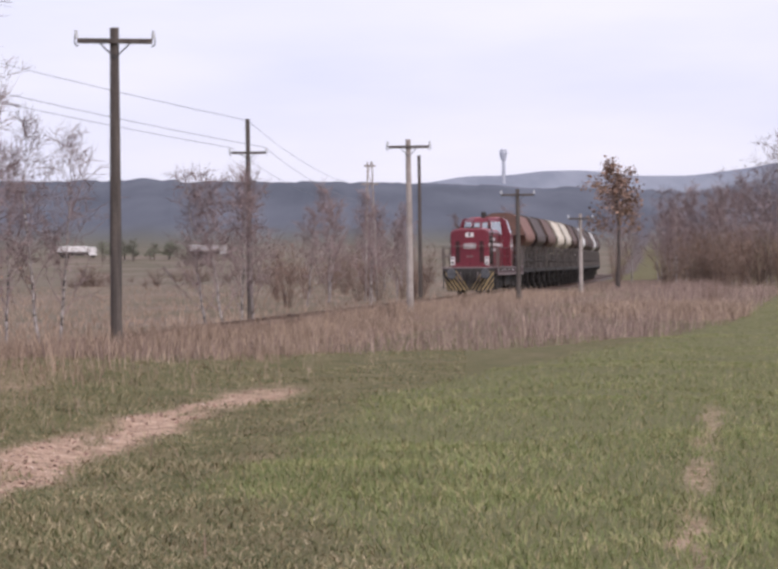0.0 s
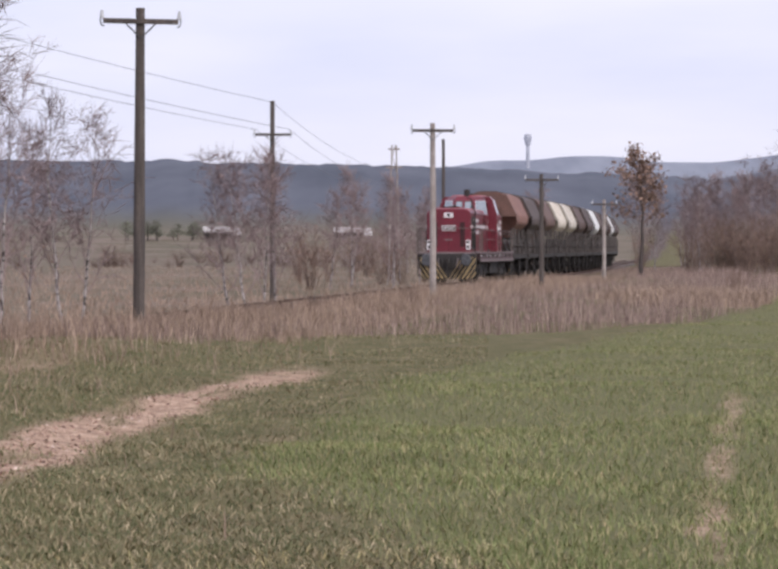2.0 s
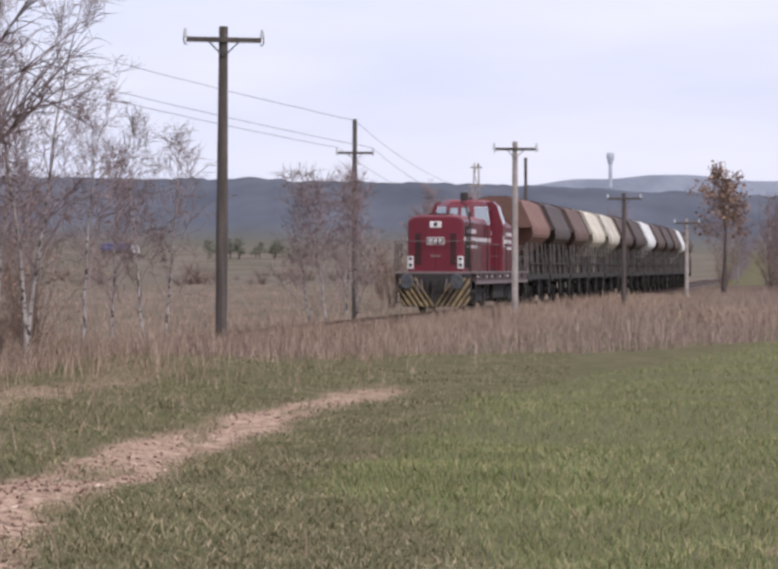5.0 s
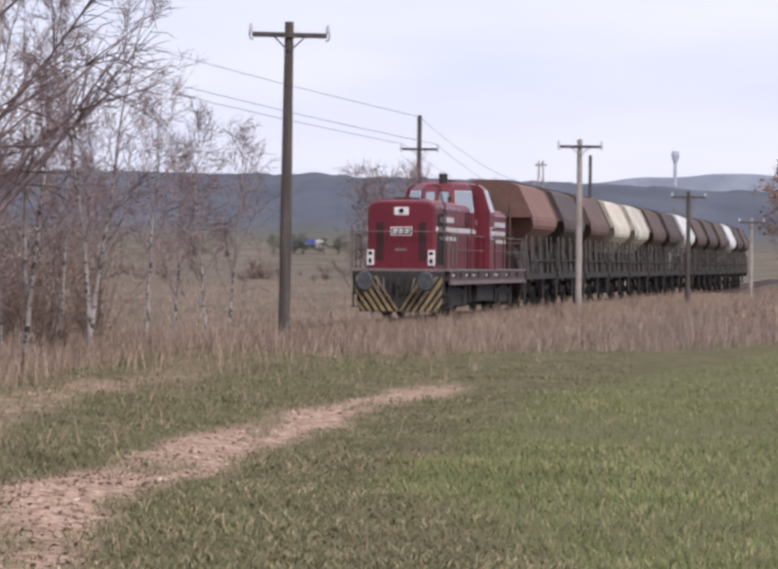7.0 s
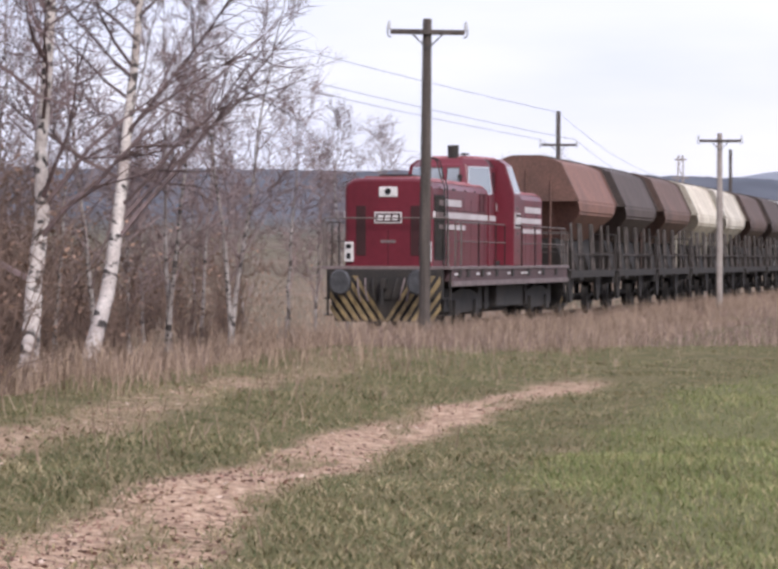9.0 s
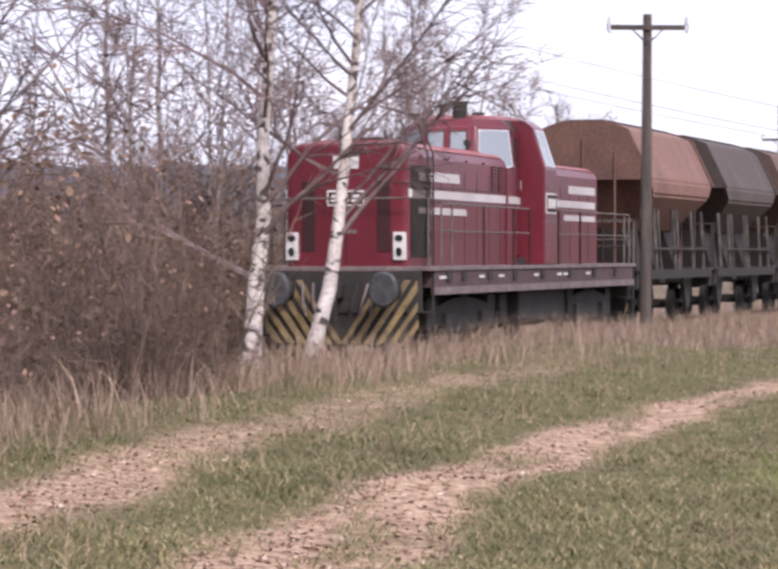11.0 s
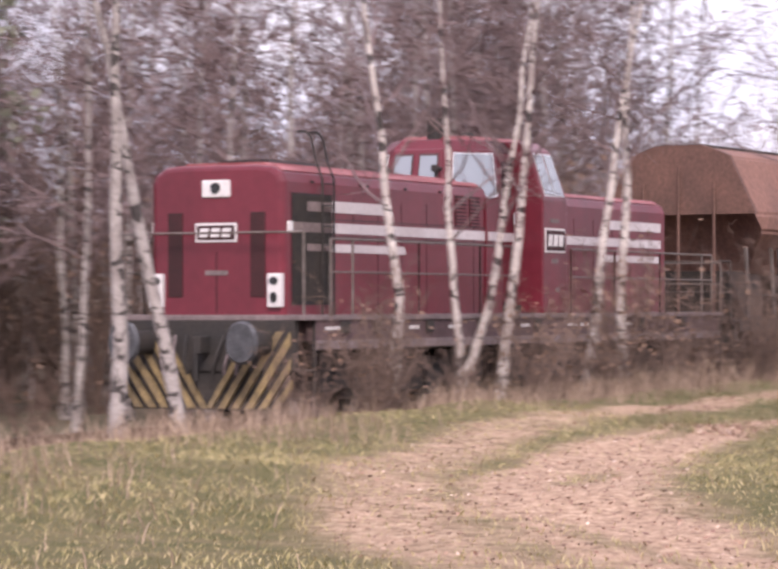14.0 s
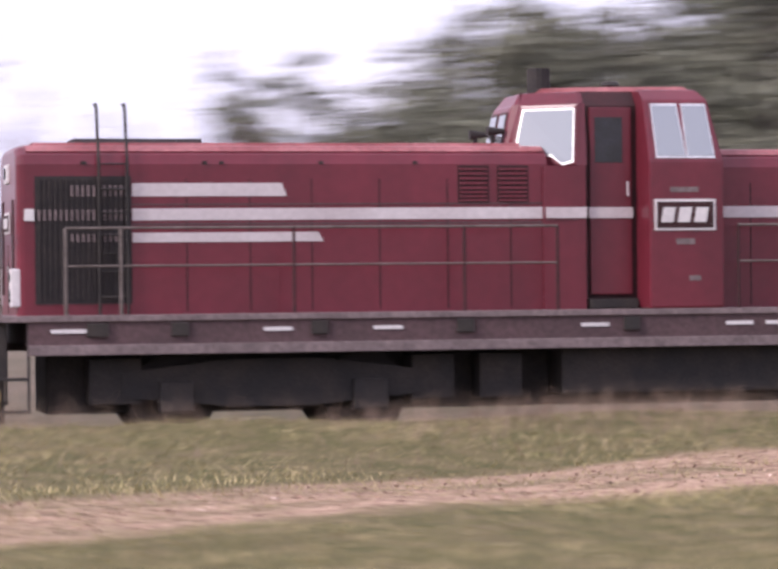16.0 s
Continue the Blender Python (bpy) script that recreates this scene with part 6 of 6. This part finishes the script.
def build_grass():
    rs = np.random.RandomState(3)
    # the young crop
    x, y = scatter(rs, 200000, -6.0, 9.0, 12.5, 110)
    keep = field_mask(x, y) * (1 - 0.9 * path_mask(x, y)) * (0.45 + 0.55 * smooth(-0.5, 0.4, waves(x, y, 1.1, 3.0))) > rs.uniform(0, 1, len(x))
    x, y = x[keep], y[keep]
    blades("crop", "short young green cereal crop over the field", "crop", M_CROP, x, y, rs.uniform(0.035, 0.10, len(x)), rs.uniform(0.005, 0.010, len(x)), rs.uniform(0.2, 1.2, len(x)), rs)
    # verge turf, where it is neither worn nor sown
    x, y = scatter(rs, 165000, -19, 1.5, 11.5, 75)
    q, _ = line_side(x, y)
    keep = (q > 2.0) & (path_mask(x, y) * 0.96 < rs.uniform(0, 1, len(x))) & (field_mask(x, y) < rs.uniform(0, 1, len(x)))
    x, y = x[keep], y[keep]
    wild = 0.5 + 0.5 * waves(x, y, 0.9, 5.0)
    blades("verge_grass", "rough green and yellowed grass on the verge", "grass", M_TURF, x, y, rs.uniform(0.03, 0.075, len(x)) * (0.6 + 0.9 * wild), rs.uniform(0.006, 0.011, len(x)), rs.uniform(0.4, 1.5, len(x)), rs)
    # paler, drier turf beside the near end of the track
    x, y = patch(rs, 130000, -8, 15, -13, 15)
    q, _ = line_side(x, y)
    keep = (q > 2.0) & (path_mask(x, y) * 0.96 < rs.uniform(0, 1, len(x))) & (field_mask(x, y) < rs.uniform(0, 1, len(x)))
    x, y = x[keep], y[keep]
    wild = 0.5 + 0.5 * waves(x, y, 0.9, 5.0)
    blades("dry_turf", "short yellowed grass beside the worn track", "grass", M_DRY_TURF, x, y, rs.uniform(0.03, 0.075, len(x)) * (0.6 + 0.9 * wild), rs.uniform(0.006, 0.011, len(x)), rs.uniform(0.4, 1.5, len(x)), rs)
    # tall dry grass on the bank beside the line
    s = np.concatenate([rs.uniform(40, 125, 52000), rs.uniform(-40, 60, 42000)])
    q = np.concatenate([1.9 + rs.gamma(2.0, 0.75, 52000), rs.uniform(1.9, 7.0, 42000)])
    px, py, ph = np.interp(s, LINE_S, LINE_X), np.interp(s, LINE_S, LINE_Y), np.interp(s, LINE_S, LINE_H)
    x, y = px - q * np.cos(ph), py + q * np.sin(ph)
    keep = (path_mask(x, y) < 0.3) & (field_mask(x, y) < 0.5) & (waves(x, y, 1.4, 2.0) > rs.uniform(-1.0, 0.7, len(x)))
    x, y, q = x[keep], y[keep], q[keep]
    blades("dry_grass", "tall straw-coloured dry grass along the bank", "grass", M_STRAW, x, y, rs.uniform(0.22, 0.6, len(x)) * np.interp(q, (2, 3.5, 6.5), (1.0, 0.9, 0.5)) * np.interp(y, (14, 22), (0.85, 1.2)), rs.uniform(0.006, 0.012, len(x)), rs.uniform(0.1, 0.8, len(x)), rs)
    # dead stalks between field and line
    s = np.concatenate([rs.uniform(-130, 72, 120000), rs.uniform(-60, 55, 70000), rs.uniform(60, 110, 7000)])
    q = np.concatenate([rs.uniform(1.9, 12.5, 120000), rs.uniform(11.5, 27, 70000), rs.uniform(1.9, 3.2, 7000)])
    px, py, ph = np.interp(s, LINE_S, LINE_X), np.interp(s, LINE_S, LINE_Y), np.interp(s, LINE_S, LINE_H)
    x, y = px - q * np.cos(ph), py + q * np.sin(ph)
    edge = np.interp(y, (0, 40, 48, 60, 75, 130), (3.4, 4.0, 8.0, 12.5, 18.0, 28.0))
    keep = (field_mask(x, y) < 0.4) & (q < edge + waves(x, y, 2.0, 1.0)) & (waves(x, y, 1.9, 6.0) + 0.7 * waves(x, y, 5.0, 2.0) - 0.5 * (q < 3.4) > rs.uniform(-1.3, 0.9, len(x)))
    x, y, q = x[keep], y[keep], q[keep]
    blades("dead_weeds", "dense reddish-brown dead weeds between field and line", "weeds", M_WEED, x, y, (0.13 + 0.48 * rs.uniform(0, 1, len(x)) ** 1.7) * np.maximum(0.3, 0.68 + 0.45 * waves(x, y, 2.6, 9.0) + 0.3 * waves(x, y, 0.8, 4.0)) * (1 + smooth(40, 58, y) * (np.interp(q, (5.0, 9.0, 12.0), (0.5, 1.0, 1.5)) - 1)) + 0.06, rs.uniform(0.006, 0.014, len(x)), rs.uniform(0.0, 0.6, len(x)), rs)
    # a pale tuft of straw at the field's far corner
    x, y = rs.normal(8.6, 1.3, 9000), rs.normal(87.0, 4.5, 9000)
    keep = field_mask(x, y) < 0.5
    x, y = x[keep], y[keep]
    blades("straw_tuft", "pale flattened straw at the edge of the field", "grass", M_STRAW, x, y, rs.uniform(0.2, 0.6, len(x)), rs.uniform(0.012, 0.022, len(x)), rs.uniform(0.2, 1.0, len(x)), rs)
    # dry stems over the meadow beyond the line
    x, y = scatter(rs, 42000, -13, 4, 62, 330)
    q, _ = line_side(x, y)
    keep = q < -2.5
    x, y = x[keep], y[keep]
    blades("meadow_grass", "pale withered meadow grass beyond the line", "grass", M_STRAW, x, y, rs.uniform(0.15, 0.45, len(x)), rs.uniform(0.015, 0.03, len(x)), rs.uniform(0.1, 0.8, len(x)), rs)

    # clods, dead leaves and stones on the worn track
    x, y = scatter(rs, 26000, -18, 2, 11.5, 42)
    x2, y2 = patch(rs, 26000, -6, 14, -13, 14)
    x, y = np.concatenate([x, x2]), np.concatenate([y, y2])
    keep = path_mask(x, y) > rs.uniform(0.1, 0.9, len(x))
    x, y = x[keep], y[keep]
    blades("leaf_litter", "brown dead leaves and clods on the worn track", "litter", M_LITTER, x, y, rs.uniform(0.012, 0.04, len(x)), rs.uniform(0.015, 0.05, len(x)), rs.uniform(0.3, 2.0, len(x)), rs)


build_grass()


# ---- motion ----
RUN_T = (0, 1.5, 3.5, 7, 8, 10.5, 11, 11.5, 12, 12.5, 13, 16)
RUN_S = (-42.66, -28.19, -8.98, 24.02, 33.47, 57.14, 62.04, 66.89, 71.95, 77.25, 82.65, 114.45)


def run(t):
    """How far the locomotive's front is along the line."""
    return float(np.interp(t, RUN_T, RUN_S))


def motions():
    steps = [k * 0.5 for k in range(33)]
    walk(loco, [(t, vehicle_pose(run(t), 3.0, 12.4)) for t in steps])
    for k, (wagon, _) in enumerate(wagons):
        back = LOCO_L + 0.7 + k * WAGON_L
        walk(wagon, [(t, vehicle_pose(run(t) - back, 1.9, 6.6)) for t in steps])
    for truck, az in trucks:
        walk(truck, [(t, truck_pose(az, t)) for t in steps[::2]])
    ticks = [k / 15 for k in range(241)]
    spun = list(loco_wheels)
    for _, ws in wagons[:3]:
        spun += ws
    for wheel, x, r in spun:
        walk(wheel, [(t, Matrix.Translation((x, 0, r)) @ Matrix.Rotation((run(t) - RUN_S[0]) / r, 4, "Y")) for t in ticks])
    for _, ws in wagons[3:]:
        for wheel, x, r in ws:
            wheel.matrix_basis = Matrix.Translation((x, 0, r))


motions()
